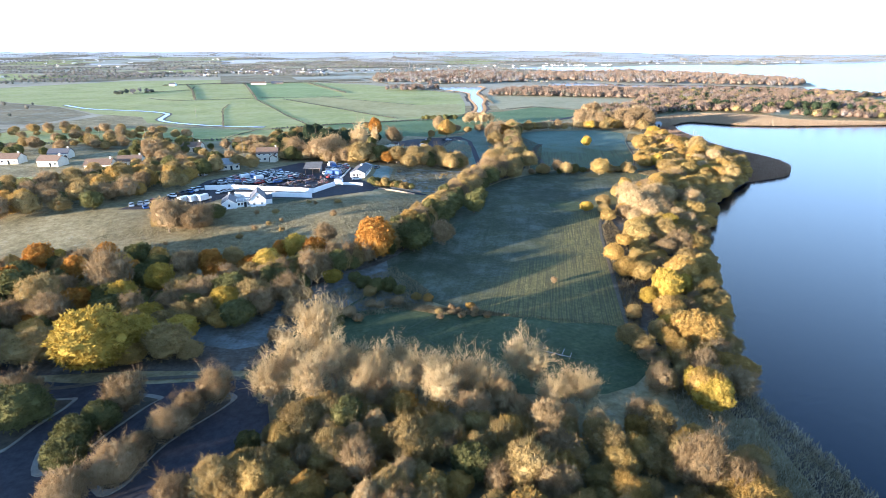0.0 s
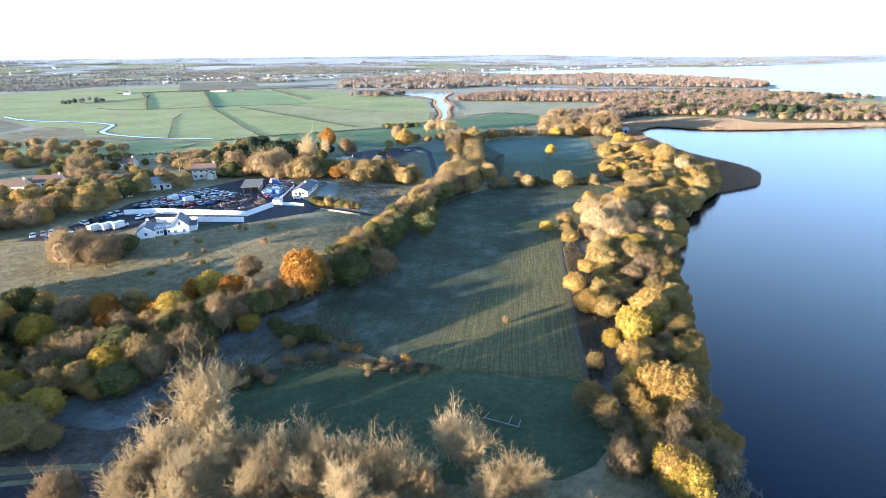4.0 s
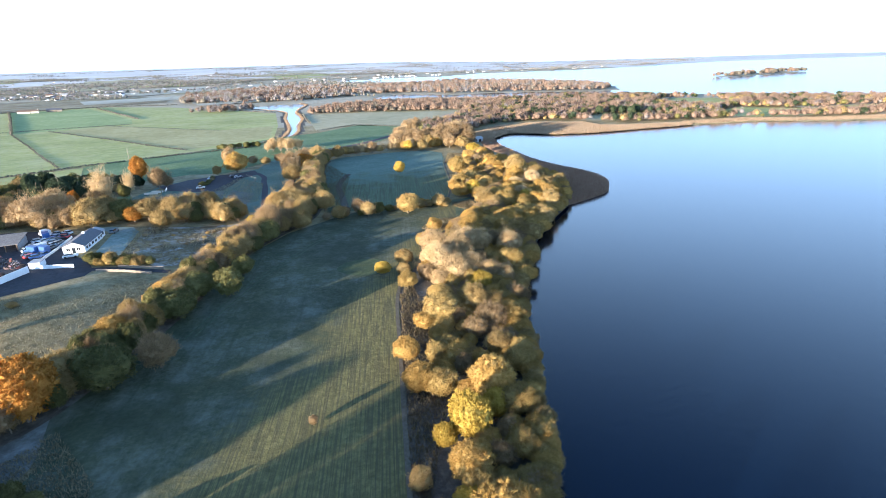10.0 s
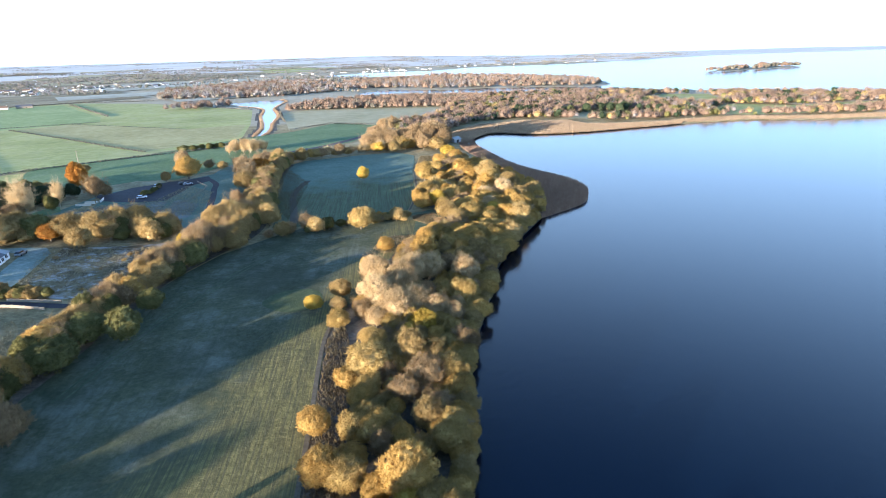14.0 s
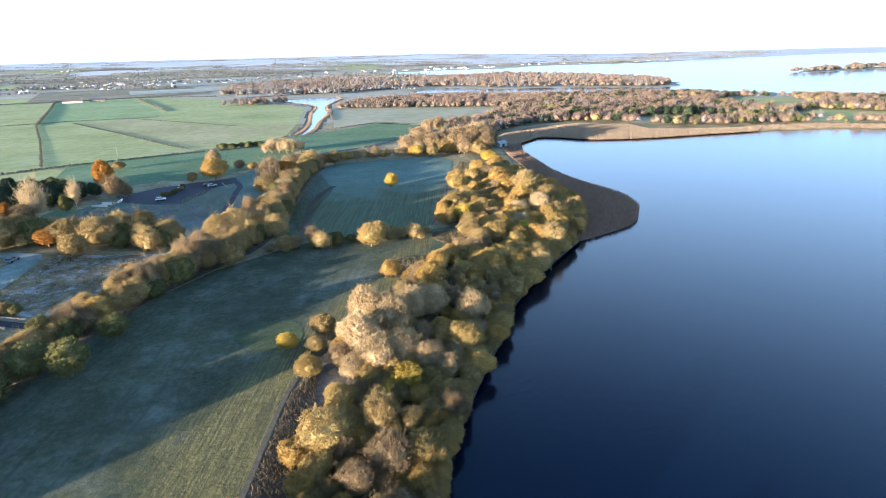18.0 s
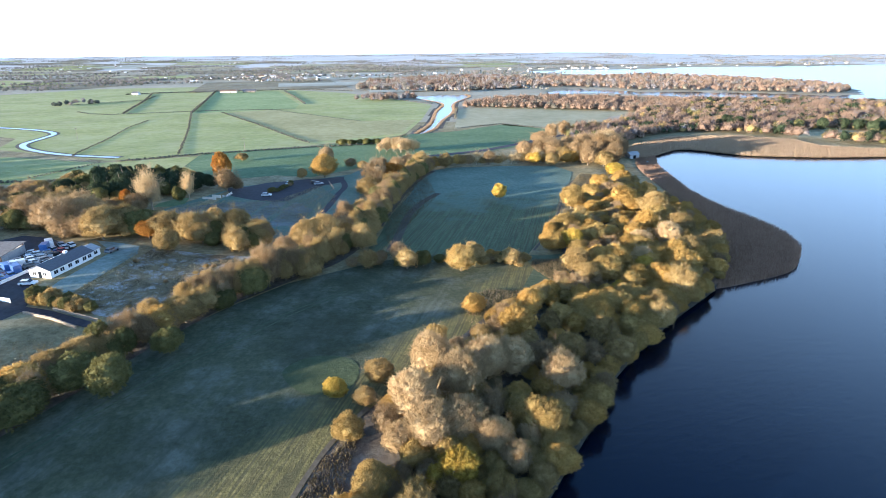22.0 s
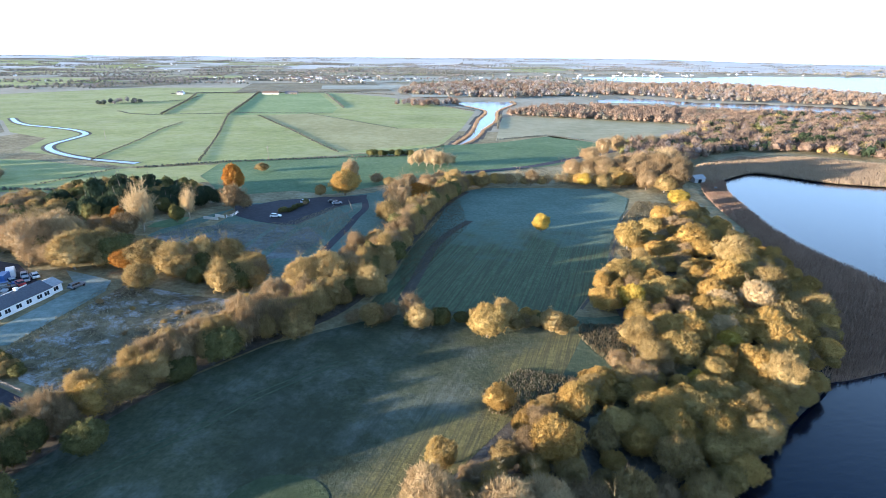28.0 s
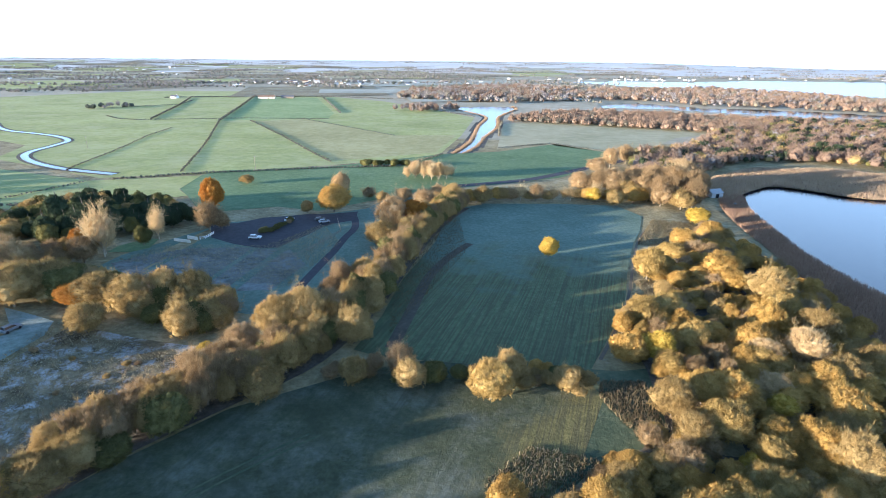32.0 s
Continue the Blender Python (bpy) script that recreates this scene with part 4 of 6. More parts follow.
grove([(85.3, 180.3, 2.9, "buff"), (88, 185.9, 2.4, "buff"), (76.8, 177.1, 3.4, "yellow"), (73.5, 176, 1.8, "yellow"), (81, 175.1, 1.6, "yellow"), (70.5, 214.4, 2.6, "willow"), (78.8, 230.5, 2.7, "gold"), (116.2, 322.8, 5.2, "willow"), (130.2, 329, 2, "gold"), (132.8, 337.6, 2.8, "gold"), (132.6, 349.7, 4.7, "gold"), (127.3, 341.2, 3.9, "willow"), (146.3, 366.4, 4.4, "gold"), (148, 387, 4, "yellow"), (146, 349.6, 2.8, "gold"), (136.8, 324.2, 5.4, "gold"), (137.4, 317, 4.1, "gold"), (102.4, 274.4, 3.9, "gold"), (109, 275.8, 3.3, "yellow"), (109.4, 292, 4.4, "willow"), (115.5, 296.2, 4.5, "willow"), (103.6, 287.6, 2.8, "gold"), (117.6, 290.9, 3.4, "gold"), (117.2, 281.2, 4.1, "willow")], "trees along the lakeshore", 1)
grove([(114.4, 284.4, 3.3, "willow"), (107.1, 255.8, 4.4, "olive"), (108.7, 248.3, 3.5, "olive"), (113.7, 261, 4, "gold"), (118.5, 261.1, 4, "gold"), (114.6, 250.9, 4.1, "willow"), (119.8, 258.1, 3.2, "gold"), (136.1, 291, 4.6, "gold"), (132.6, 294.8, 2.3, "brown"), (130, 281.4, 4.3, "gold"), (130.3, 277.4, 3.7, "buff"), (131.6, 272.5, 3.6, "willow"), (143.8, 308.5, 6.2, "olive"), (143, 300, 5.4, "willow"), (126.4, 258.7, 2.9, "yellow"), (122.4, 250.3, 3.4, "gold"), (129.2, 250.7, 4.3, "gold"), (127.6, 265.2, 3.4, "buff"), (132.6, 266, 3.1, "gold"), (139.5, 279.4, 4.3, "buff"), (146.4, 289, 5.1, "olive"), (143.5, 271.9, 5.1, "olive"), (138.4, 262.2, 5.2, "gold"), (138.2, 269.1, 4.1, "gold")], "trees along the lakeshore", 1)
grove([(151.4, 282.9, 4.6, "olive"), (144.6, 267.4, 3.7, "gold"), (153.9, 279.2, 4, "olive"), (135.4, 256.3, 3.7, "olive"), (138.7, 257.6, 3.4, "willow"), (91.7, 230.2, 3.7, "gold"), (95.3, 236.1, 2.6, "olive"), (101.8, 239.4, 3, "olive"), (103.6, 232.7, 2.7, "willow"), (98.6, 226.5, 3.3, "willow"), (115.7, 243, 2.1, "yellow"), (111.5, 236, 3, "gold"), (113.1, 232.6, 3.8, "willow"), (118.6, 237.8, 3.8, "willow"), (119, 233.2, 3.9, "gold"), (122.8, 234.8, 3.8, "olive"), (115.5, 228.9, 3.7, "gold"), (108, 227.5, 3.4, "gold"), (103.7, 226.1, 3, "willow"), (110.2, 226, 2.8, "gold"), (89.1, 222, 2.3, "gold"), (95.6, 222.5, 2.6, "olive"), (118.6, 226.8, 3.7, "willow"), (87.9, 218.3, 4.3, "gold")], "trees along the lakeshore", 1)
grove([(107.9, 232.5, 4, "gold"), (106.6, 220.1, 4.2, "olive"), (98.1, 210.9, 4.2, "olive"), (114.5, 223.9, 4.1, "willow"), (121.5, 228, 3.7, "olive"), (131.9, 245.6, 4.5, "olive"), (108.9, 212.9, 3.5, "olive")], "trees along the lakeshore", 1)
grove([(-3.1, 191.8, 4.8, "gold"), (-1.6, 197.8, 4.2, "olive"), (0.8, 203.2, 4.3, "olive"), (3.7, 206.5, 3.8, "olive"), (5, 212.1, 3.6, "brown"), (3.7, 196.4, 4.4, "green"), (11.6, 194.7, 4.7, "green"), (8.4, 218.5, 4, "gold"), (11.4, 222.5, 4.3, "olive"), (13.2, 228, 4.1, "olive"), (13, 237.7, 4, "brown"), (15.7, 240.9, 4.4, "brown"), (19.4, 244.1, 4.8, "olive"), (14.6, 209.3, 3.4, "green"), (15.3, 260.2, 2.2, "yellow"), (0.5, 186.6, 4.7, "green"), (15.9, 244.9, 3.7, "olive"), (17.6, 230.2, 3, "green"), (21.5, 238.5, 3.8, "green"), (25.3, 250.8, 3.9, "brown"), (18.9, 257.9, 3.3, "brown"), (21.7, 263.6, 3.6, "brown"), (33.1, 249.7, 4.4, "olive"), (25, 274, 5.8, "olive")], "trees of the long hedge", 1)
grove([(29.7, 277.5, 6.3, "olive"), (36.2, 273.1, 4.4, "olive"), (30.5, 269.9, 3.9, "green"), (43.2, 272.8, 4.6, "olive"), (36.1, 267.7, 3.3, "brown"), (47.9, 258, 3.4, "olive"), (56.3, 262.8, 3.5, "brown"), (59.1, 257.7, 3.2, "olive"), (35.8, 305.9, 4.1, "olive"), (30.2, 295.5, 3.4, "brown"), (43.2, 298.1, 4.5, "green"), (31.2, 301.2, 3.7, "brown"), (43, 288, 3.8, "olive"), (74.8, 256.4, 4.8, "willow"), (78.3, 263.6, 3.7, "olive"), (88.9, 261.3, 3.2, "olive"), (91.3, 259.8, 1.6, "olive"), (63.7, 260, 2.5, "green"), (32.4, 356.2, 6, "brown"), (32.7, 339.3, 5.3, "olive"), (39.1, 361.3, 5.6, "orange"), (34.5, 312, 2.7, "olive"), (41.2, 335.5, 4.7, "brown"), (39.4, 385.5, 4.9, "brown")], "trees of the long hedge", 1)
grove([(-76.7, 287.3, 6.4, "brown"), (-62.7, 281.7, 6.8, "brown"), (-57.9, 286.3, 6.8, "buff"), (-42.2, 273.1, 5.6, "olive"), (-38.2, 279.2, 5.7, "olive"), (-28, 275.3, 3.3, "orange"), (-23.6, 278.5, 5.7, "olive"), (-16.5, 265.5, 4.5, "olive"), (-14.9, 278, 5.6, "olive"), (-9.2, 282.6, 5.6, "olive"), (-2.4, 285.2, 5.2, "olive"), (4, 270.3, 4.8, "olive"), (4.6, 284.6, 4.3, "olive"), (-10.3, 275.6, 4.2, "olive"), (-32.5, 278.9, 4.5, "green"), (-48, 302.5, 3.9, "brown"), (2.7, 377.7, 6.4, "gold"), (-7.7, 374.3, 2.7, "olive"), (-91.2, 348.8, 4.9, "olive")], "trees north of the yard", 1)
grove([(-104.5, 343.7, 4.2, "olive")], "trees north of the yard", 1)
grove([(-73, 316.5, 3.6, "conifer")], "trees north of the yard", 1.6)
grove([(-24.9, 95.4, 4.6, "bare"), (-27.6, 86.8, 3.8, "bare"), (-29.9, 83.9, 3.3, "bare"), (-30.4, 80.7, 3.2, "bare"), (-16.2, 87.8, 3.4, "bare"), (-11.7, 86.8, 2.9, "bare"), (-7.8, 89.1, 3, "bare"), (-4.5, 84.4, 3, "bare"), (-1.3, 85.9, 3.3, "bare"), (3.2, 82.9, 3.5, "bare"), (6.5, 81.6, 2.9, "bare"), (9.8, 82.1, 2.7, "bare"), (13.6, 89, 3.1, "bare"), (16.4, 86.3, 3.1, "bare"), (10.4, 78.6, 2.7, "buff"), (18.5, 79.4, 2.7, "bare"), (21.6, 80.9, 2.8, "bare"), (24.7, 80, 2.9, "bare"), (-7.7, 81.2, 3, "bare"), (-0.6, 78.7, 3.2, "bare"), (-13.6, 81, 3, "bare"), (-20, 86.6, 3.6, "bare"), (-23.2, 81.2, 3.3, "bare")], "trees of the south wood", 1.2)
grove([(-68, 93, 7.1, "yellow"), (-82, 95, 4.8, "olive"), (-56, 97, 4.4, "olive"), (-51, 96, 2.2, "olive"), (-87, 117, 3.9, "orange"), (-77, 119, 3.8, "yellow"), (-73, 129, 4.5, "yellow"), (-99, 136, 4.4, "orange"), (-70, 138, 4.1, "brown"), (-65, 141, 3.5, "orange"), (-52, 121, 5.5, "green"), (-45, 126, 3.6, "olive"), (-48, 138, 4.4, "yellow"), (-36, 137, 3.0, "orange"), (-35, 124, 2.2, "olive"), (-35, 114, 2.6, "brown"), (-27, 112, 2.3, "brown"), (-88, 110, 4.3, "brown"), (-95, 117, 5.6, "olive"), (-105, 123, 4.8, "green"), (-84, 126, 5.7, "brown"), (-68, 105, 4.3, "olive"), (-70, 75, 4.9, "green")], "trees of the west wood", 1)
grove([(-58, 120, 4.1, "brown")], "trees of the west wood", 1)
grove([(-20, 151, 6.0, "orange")], "trees of the west wood", 1)
grove([(-44, 152, 3.9, "yellow"), (-48, 151, 2.9, "orange"), (-40, 151, 2.9, "yellow"), (-37, 163, 3.5, "brown"), (-17, 159, 5.6, "olive"), (-9, 158, 5.6, "green"), (0, 163, 3.8, "brown"), (-11, 174, 5.1, "gold"), (-6, 181, 4.3, "gold")], "trees of the west wood", 1)
grove([(-23, 72, 4.0, "olive"), (-19, 75, 3.4, "olive"), (-26, 62, 3.4, "olive"), (-32, 60, 3.1, "olive"), (-19, 59, 2.7, "gold"), (-16, 73, 3.3, "green"), (-12, 63, 3.0, "brown"), (-5, 67, 3.7, "olive"), (-7, 58, 2.9, "olive"), (-17, 66, 3.1, "olive"), (-30, 68, 2.3, "green"), (-37, 58, 2.5, "brown"), (0, 70, 3.2, "olive"), (-2, 59, 2.9, "gold"), (46, 81, 4.0, "gold"), (25, 58, 3.1, "gold"), (41, 56, 3.7, "gold"), (34, 72, 3.1, "olive"), (36, 61, 3.8, "brown"), (15, 74, 2.3, "olive"), (17, 66, 3.1, "brown"), (12, 62, 3.6, "olive"), (25, 67, 3.2, "olive"), (4, 63, 3.0, "green")], "trees of the south wood", 1.1)
grove([(-55, 79, 3.5, "brown"), (-40, 81, 3.4, "brown"), (-43, 77, 3.0, "brown"), (-44, 72, 2.9, "brown"), (-47, 68, 2.5, "brown"), (-47, 62, 3.4, "brown"), (-56, 74, 3.4, "green"), (-58, 70, 3.0, "green"), (-56, 65, 3.3, "green"), (-51, 57, 3.4, "brown"), (-74, 79, 4.3, "brown")], "trees on the car park islands", 1)
grove([(-71, 315, 4.0, "green"), (-31, 341, 4.8, "brown"), (-28, 344, 3.0, "brown"), (49, 398, 4.8, "olive"), (42, 403, 3.6, "brown"), (62, 400, 4.2, "olive"), (111, 414, 3.4, "yellow")], "trees north of the yard", 1)
grove([(-47.5, 310.5, 4.2, "bare"), (-45.8, 308, 4.8, "bare"), (-40.5, 326.4, 3.0, "bare")], "trees north of the yard", 1.45)
grove([(-63, 346, 2.5, "conifer"), (-59, 348, 2.6, "conifer"), (-55, 345, 2.6, "conifer"), (-50, 344, 2.5, "conifer"), (-46, 346, 2.5, "conifer"), (-42, 347, 2.3, "conifer"), (-67, 323, 4.2, "conifer"), (-70, 330, 4.4, "conifer"), (-77, 338, 4.2, "conifer"), (-80, 330, 4.2, "conifer"), (-62, 331, 3.8, "conifer")], "trees north of the yard", 1.45)
grove([(107, 433, 5.0, "brown"), (114, 434, 4.8, "brown"), (121, 487, 5.4, "brown"), (132, 512, 5.6, "brown"), (144, 528, 5.4, "brown"), (166, 487, 5.2, "brown"), (157, 452, 5.6, "bare"), (119, 407, 3.8, "olive"), (147, 408, 5.6, "olive"), (152, 528, 5.2, "olive"), (168, 544, 5.2, "brown")], "trees behind the far meadow", 1)
grove([(273, 568, 4.4, "conifer"), (281, 577, 4.6, "conifer"), (278, 559, 4.2, "conifer"), (290, 573, 4.6, "conifer"), (345, 557, 4.6, "conifer"), (364, 565, 4.8, "conifer"), (371, 556, 4.6, "conifer"), (372, 541, 4.4, "conifer"), (382, 548, 4.6, "conifer")], "trees behind the far meadow", 1.1)

grove([(-41.4, 320, 2.8, "green"), (-59.6, 313.8, 2.4, "orange")], "trees north of the yard", 1.5)
grove([(-45, 368, 4.6, "orange"), (-3, 404, 4.2, "buff")], "trees north of the yard", 1.35)
grove([(10.6, 403, 3.6, "brown"), (26.8, 402, 4.0, "brown"), (18, 398, 3.0, "olive"), (-58, 422, 3.4, "olive")], "trees north of the yard", 0.8)
grove([(28, 458, 4.4, "buff"), (34, 456, 3.8, "buff"), (22, 456, 3.8, "buff")], "trees north of the yard", 1.05)

# ---- thickets that fill between them ----
fill(SHORE_STRIP, 420, (1.7, 3.2), ["willow", "gold", "olive", "gold", "willow", "brown", "gold"], "trees along the lakeshore", gap=0.5)
for a, b in spline(LAKE[18:62:2], 5):
    if 98 < b < 250:
        tree(a - RNG.uniform(0.2, 1.6), b + RNG.uniform(-1.0, 1.0), RNG.uniform(1.6, 2.6), RNG.choice(["willow", "olive", "willow", "gold"]), "trees along the lakeshore", 0.9)
LONG_HEDGE = spline([(-44, 128), (-32, 142), (-21, 152), (-12, 168), (-2, 190), (5, 211), (13, 232), (24, 249), (35, 266), (40, 292), (42, 322), (44, 350), (48, 376), (53, 394)], 9)
for a, b in LONG_HEDGE:
    for side in (-2.4, 0.0, 1.9):
        x, y, r = a + side + RNG.uniform(-0.9, 0.9), b - side * 0.6 + RNG.uniform(-0.9, 0.9), RNG.uniform(1.7, 3.2) + 0.3 * (b > 236)
        if all((x - p) ** 2 + (y - q) ** 2 > (0.3 * (r + c)) ** 2 for p, q, c in PLANTED):
            tree(x, y, r, RNG.choice(["olive", "green", "brown", "green", "olive"] if b < 190 else ["olive", "olive", "brown", "green", "olive"]), "trees of the long hedge", 1.4)
for a, b in spline([(53, 400), (64, 406), (78, 409), (94, 412), (108, 415), (122, 414), (134, 416)], 4):
    tree(a + RNG.uniform(-1, 1), b + RNG.uniform(0, 3), RNG.uniform(2.6, 4.0), RNG.choice(["olive", "brown", "bare", "gold"]), "trees behind the far meadow")
fill([(128, 414), (150, 404), (158, 424), (168, 440), (160, 462), (130, 452), (112, 430)], 30, (4.5, 7), ["brown", "brown", "olive", "brown"], "trees behind the far meadow", gap=0.7)
fill([(-30, 40), (-32, 62), (-28, 78), (-10, 80), (12, 76), (30, 76), (44, 68), (50, 56), (52, 40), (40, 30)], 250, (1.7, 2.8), ["olive", "willow", "gold", "olive", "brown", "willow", "olive", "buff"], "trees of the south wood", 1.2, 0.48)
fill([(-130, 102), (-100, 96), (-84, 91), (-60, 91), (-46, 110), (-32, 126), (-24, 142), (-36, 150), (-60, 146), (-110, 148), (-140, 138)], 135, (2.4, 4.2), ["green", "olive", "gold", "olive", "orange", "green", "yellow", "brown", "green"], "trees of the west wood", gap=0.66)
# West edge, only partly in view; height raised for shade on the car park.
fill([(-150, 30), (-104, 34), (-96, 60), (-88, 84), (-100, 96), (-150, 100)], 44, (3.2, 4.8), ["olive", "olive", "brown", "gold"], "trees of the west wood", 1.25, 0.65)
# Out-of-view trees added to the southwest to throw shade over the car park.
fill([(-150, -30), (-96, -30), (-90, 20), (-104, 34), (-150, 30)], 56, (3.6, 5.0), ["olive", "brown", "green"], "trees of the west wood", 1.0, 0.7)
fill([(-150, 178), (-122, 196), (-108, 222), (-108, 244), (-90, 262), (-112, 280), (-150, 256), (-180, 214), (-176, 184)], 100, (2.8, 4.6), ["olive", "brown", "gold", "green", "olive"], "trees beside the houses", gap=0.7)
fill([(-100, 284), (-72, 280), (-62, 282), (-56, 290), (-100, 300)], 30, (2.8, 4.2), ["olive", "brown", "green", "olive"], "trees north of the yard", gap=0.66)
fill([(-60, 274), (-46, 272), (-30, 276), (6, 272), (14, 270), (10, 282), (-14, 283), (-40, 289), (-60, 290)], 54, (2.4, 3.8), ["olive", "olive", "brown", "olive", "green"], "trees north of the yard", 1.15, 0.5)
fill([(-66, 343), (-42, 343), (-40, 350), (-66, 352)], 12, (1.9, 2.6), ["conifer"], "trees north of the yard", 1.2, 0.6)
fill([(-84, 320), (-66, 316), (-60, 326), (-70, 344), (-84, 342)], 18, (2.4, 3.4), ["conifer", "green", "conifer"], "trees north of the yard", 1.1, 0.6)
fill([(-104, 329), (-106, 345), (-98, 372), (-64, 368), (-42, 345), (-44, 334), (-64, 316)], 70, (2.4, 3.8), ["conifer", "green", "conifer", "green", "olive"], "trees north of the yard", 1.2, 0.6)
fill([(-120, 306), (-90, 304), (-84, 318), (-86, 344), (-120, 336)], 26, (2.6, 3.8), ["olive", "brown", "green"], "trees north of the yard", 0.9, 0.7)
fill([(-62, 292), (-50, 296), (-50, 316), (-62, 318), (-72, 300)], 12, (1.8, 2.8), ["brown", "olive"], "trees north of the yard", 0.9, 0.7)
for a, b in spline([(-12.8, 343.8), (-10, 347.3), (-9, 356), (-8.6, 360)], 3):
    tree(a + RNG.uniform(-0.4, 0.4), b + RNG.uniform(-0.4, 0.4), RNG.uniform(1.0, 1.6), RNG.choice(["green", "brown"]), "shrubs in the rough grass", 0.9)
fill([(-20, 480), (10, 484), (14, 492), (-18, 490)], 12, (1.8, 2.6), ["green"], "trees north of the yard", gap=0.6)
fill([(18, 446), (44, 450), (44, 458), (18, 456)], 8, (2.4, 3.2), ["bare"], "trees north of the yard", 1.2, 0.6)
fill([(-260, 300), (-150, 280), (-120, 300), (-130, 330), (-250, 370)], 60, (2.2, 4.0), ["olive", "brown", "green"], "trees beside the houses", gap=0.9)
fill([(-300, 360), (-200, 350), (-160, 380), (-240, 420), (-320, 420)], 40, (2.2, 3.6), ["olive", "brown"], "trees beside the houses", gap=0.9)
fill([(-20, 110), (-38, 106), (-26, 122), (-8, 124)], 8, (1.2, 1.8), ["brown", "green"], "shrubs in the rough grass", 0.7, 0.9)
fill([(-90, 160), (-40, 170), (-28, 200), (-50, 200), (-100, 180)], 14, (0.8, 1.5), ["brown", "olive"], "shrubs in the rough grass", 0.8, 0.9)
fill([(-24, 240), (-22, 258), (6, 262), (12, 246), (0, 228), (-14, 230)], 7, (0.6, 1.1), ["brown", "olive"], "shrubs in the rough grass", 0.6, 0.9)
fill([(-30, 224.5), (-22, 225), (-13, 223.6), (-13, 226), (-22, 229), (-31, 230)], 26, (1.1, 2.1), ["green", "olive", "green", "willow"], "shrubs in the rough grass", 1.1, 0.5)
fill([(-101, 179), (-92, 172), (-80, 171), (-77, 180), (-88, 184), (-98, 190)], 12, (2.6, 3.8), ["brown", "brown", "olive"], "trees before the yard", gap=0.5)
fill([(42, 258), (60, 260), (72, 262), (90, 260), (90, 266), (60, 264), (42, 264)], 14, (1.2, 2.2), ["brown", "green", "olive"], "shrubs in the rough grass", 0.8, 0.6)
fill([(38, 84), (56, 80), (58, 98), (50, 108), (42, 102)], 22, (1.6, 3.0), ["olive", "gold", "brown"], "trees along the lakeshore", gap=0.6)
fill([(-36, 98), (-20, 112), (-12, 122), (-20, 128), (-36, 116), (-44, 100)], 4, (1.2, 2.0), ["brown", "green", "brown"], "shrubs in the rough grass", 0.8, 0.9)
fill([(78, 262), (94, 260), (94, 266), (78, 268)], 7, (1.4, 2.2), ["olive", "gold"], "shrubs in the rough grass", 0.8, 0.6)
fill([(-3, 113), (3, 113), (11, 112), (10, 116), (0, 119)], 9, (0.7, 1.2), ["brown", "olive", "brown"], "shrubs in the rough grass", 0.7, 0.6)
for kind in sorted({k for k, *_ in SPARE}):
    cores, tris, leaves, at = [], [], [], 0
    for k, seed, m in SPARE:
        if k == kind:
            core, faces, q = crown_parts(kind, seed, 3, 0.65, 1.15)
            mm = np.array(m)
            cores.append(core @ mm[:3, :3].T + mm[:3, 3])
            leaves.append(q @ mm[:3, :3].T + mm[:3, 3])
            tris.append(faces + at)
            at += len(core)
    tagged(part("thicket", crown_mesh("thicket", np.concatenate(cores), np.concatenate(tris), np.concatenate(leaves)), LEAF[kind]), "dense willow thicket filling in between the trees", "thicket", kind="stuff")


GLADES = ([(458, 631), (537, 705), (592, 675), (540, 573), (486, 562)], [(431, 506), (517, 556), (565, 509), (628, 511), (667, 500), (605, 455), (508, 459), (462, 470)], [(321, 556), (353, 567), (404, 547), (431, 506), (376, 507), (310, 525)])
for k, clear in enumerate(GLADES):
    sheet("field_%d" % (14 + k), clear, PASTURE if k < 2 else STUBBLE, 0.08 + 0.02 * k, "green glade in the lakeside wood" if k < 2 else "pale rough glade behind the reeds", "field")


def far_wood(name, outline, count, radius, kinds, label, share=0.07, leaf=2.8, mats=None):
    """A distant wood: many small crowns joined, one mesh for each tone."""
    p = np.array(outline, float)
    (x0, y0), (x1, y1) = p.min(0), p.max(0)
    g = np.random.default_rng(int(abs(x0) + abs(y0)))
    for kind in sorted(set(kinds)):
        n = count * kinds.count(kind) // len(kinds)
        xy = g.uniform((x0, y0), (x1, y1), (n * 8, 2))
        xy = xy[inside(p, xy[:, 0], xy[:, 1])]
        xy = xy[wet(xy[:, 0], xy[:, 1]) < -4]
        for clear in GLADES:
            xy = xy[~inside(clear, xy[:, 0], xy[:, 1])]
        xy = xy[:n]
        if len(xy):
            tagged(part(name, crowns(name, xy, radius, kind, g, share, leaf), (mats or FAR)[kind]), label, "woodland", kind="stuff")


def crowns(name, xy, radius, kind, g, share, leaf):
    low = [crown_parts(kind, 90 + k, 1 if share < 0.04 else 2, share, leaf) for k in range(5)]
    cores, tris, leaves, at = [], [], [], 0
    for k, ((x, y), z) in enumerate(zip(xy, land(xy[:, 0], xy[:, 1]))):
        core, faces, q = low[k % 5]
        s, a = g.uniform(*radius) / 5, g.uniform(0, 6.28)
        turn = np.array([(math.cos(a), math.sin(a), 0), (-math.sin(a), math.cos(a), 0), (0, 0, g.uniform(0.85, 1.2))]) * s
        cores.append(core @ turn + (x, y, z))
        leaves.append(q @ turn + (x, y, z))
        tris.append(faces + at)
        at += len(core)
    return crown_mesh(name, np.concatenate(cores), np.concatenate(tris), np.concatenate(leaves))


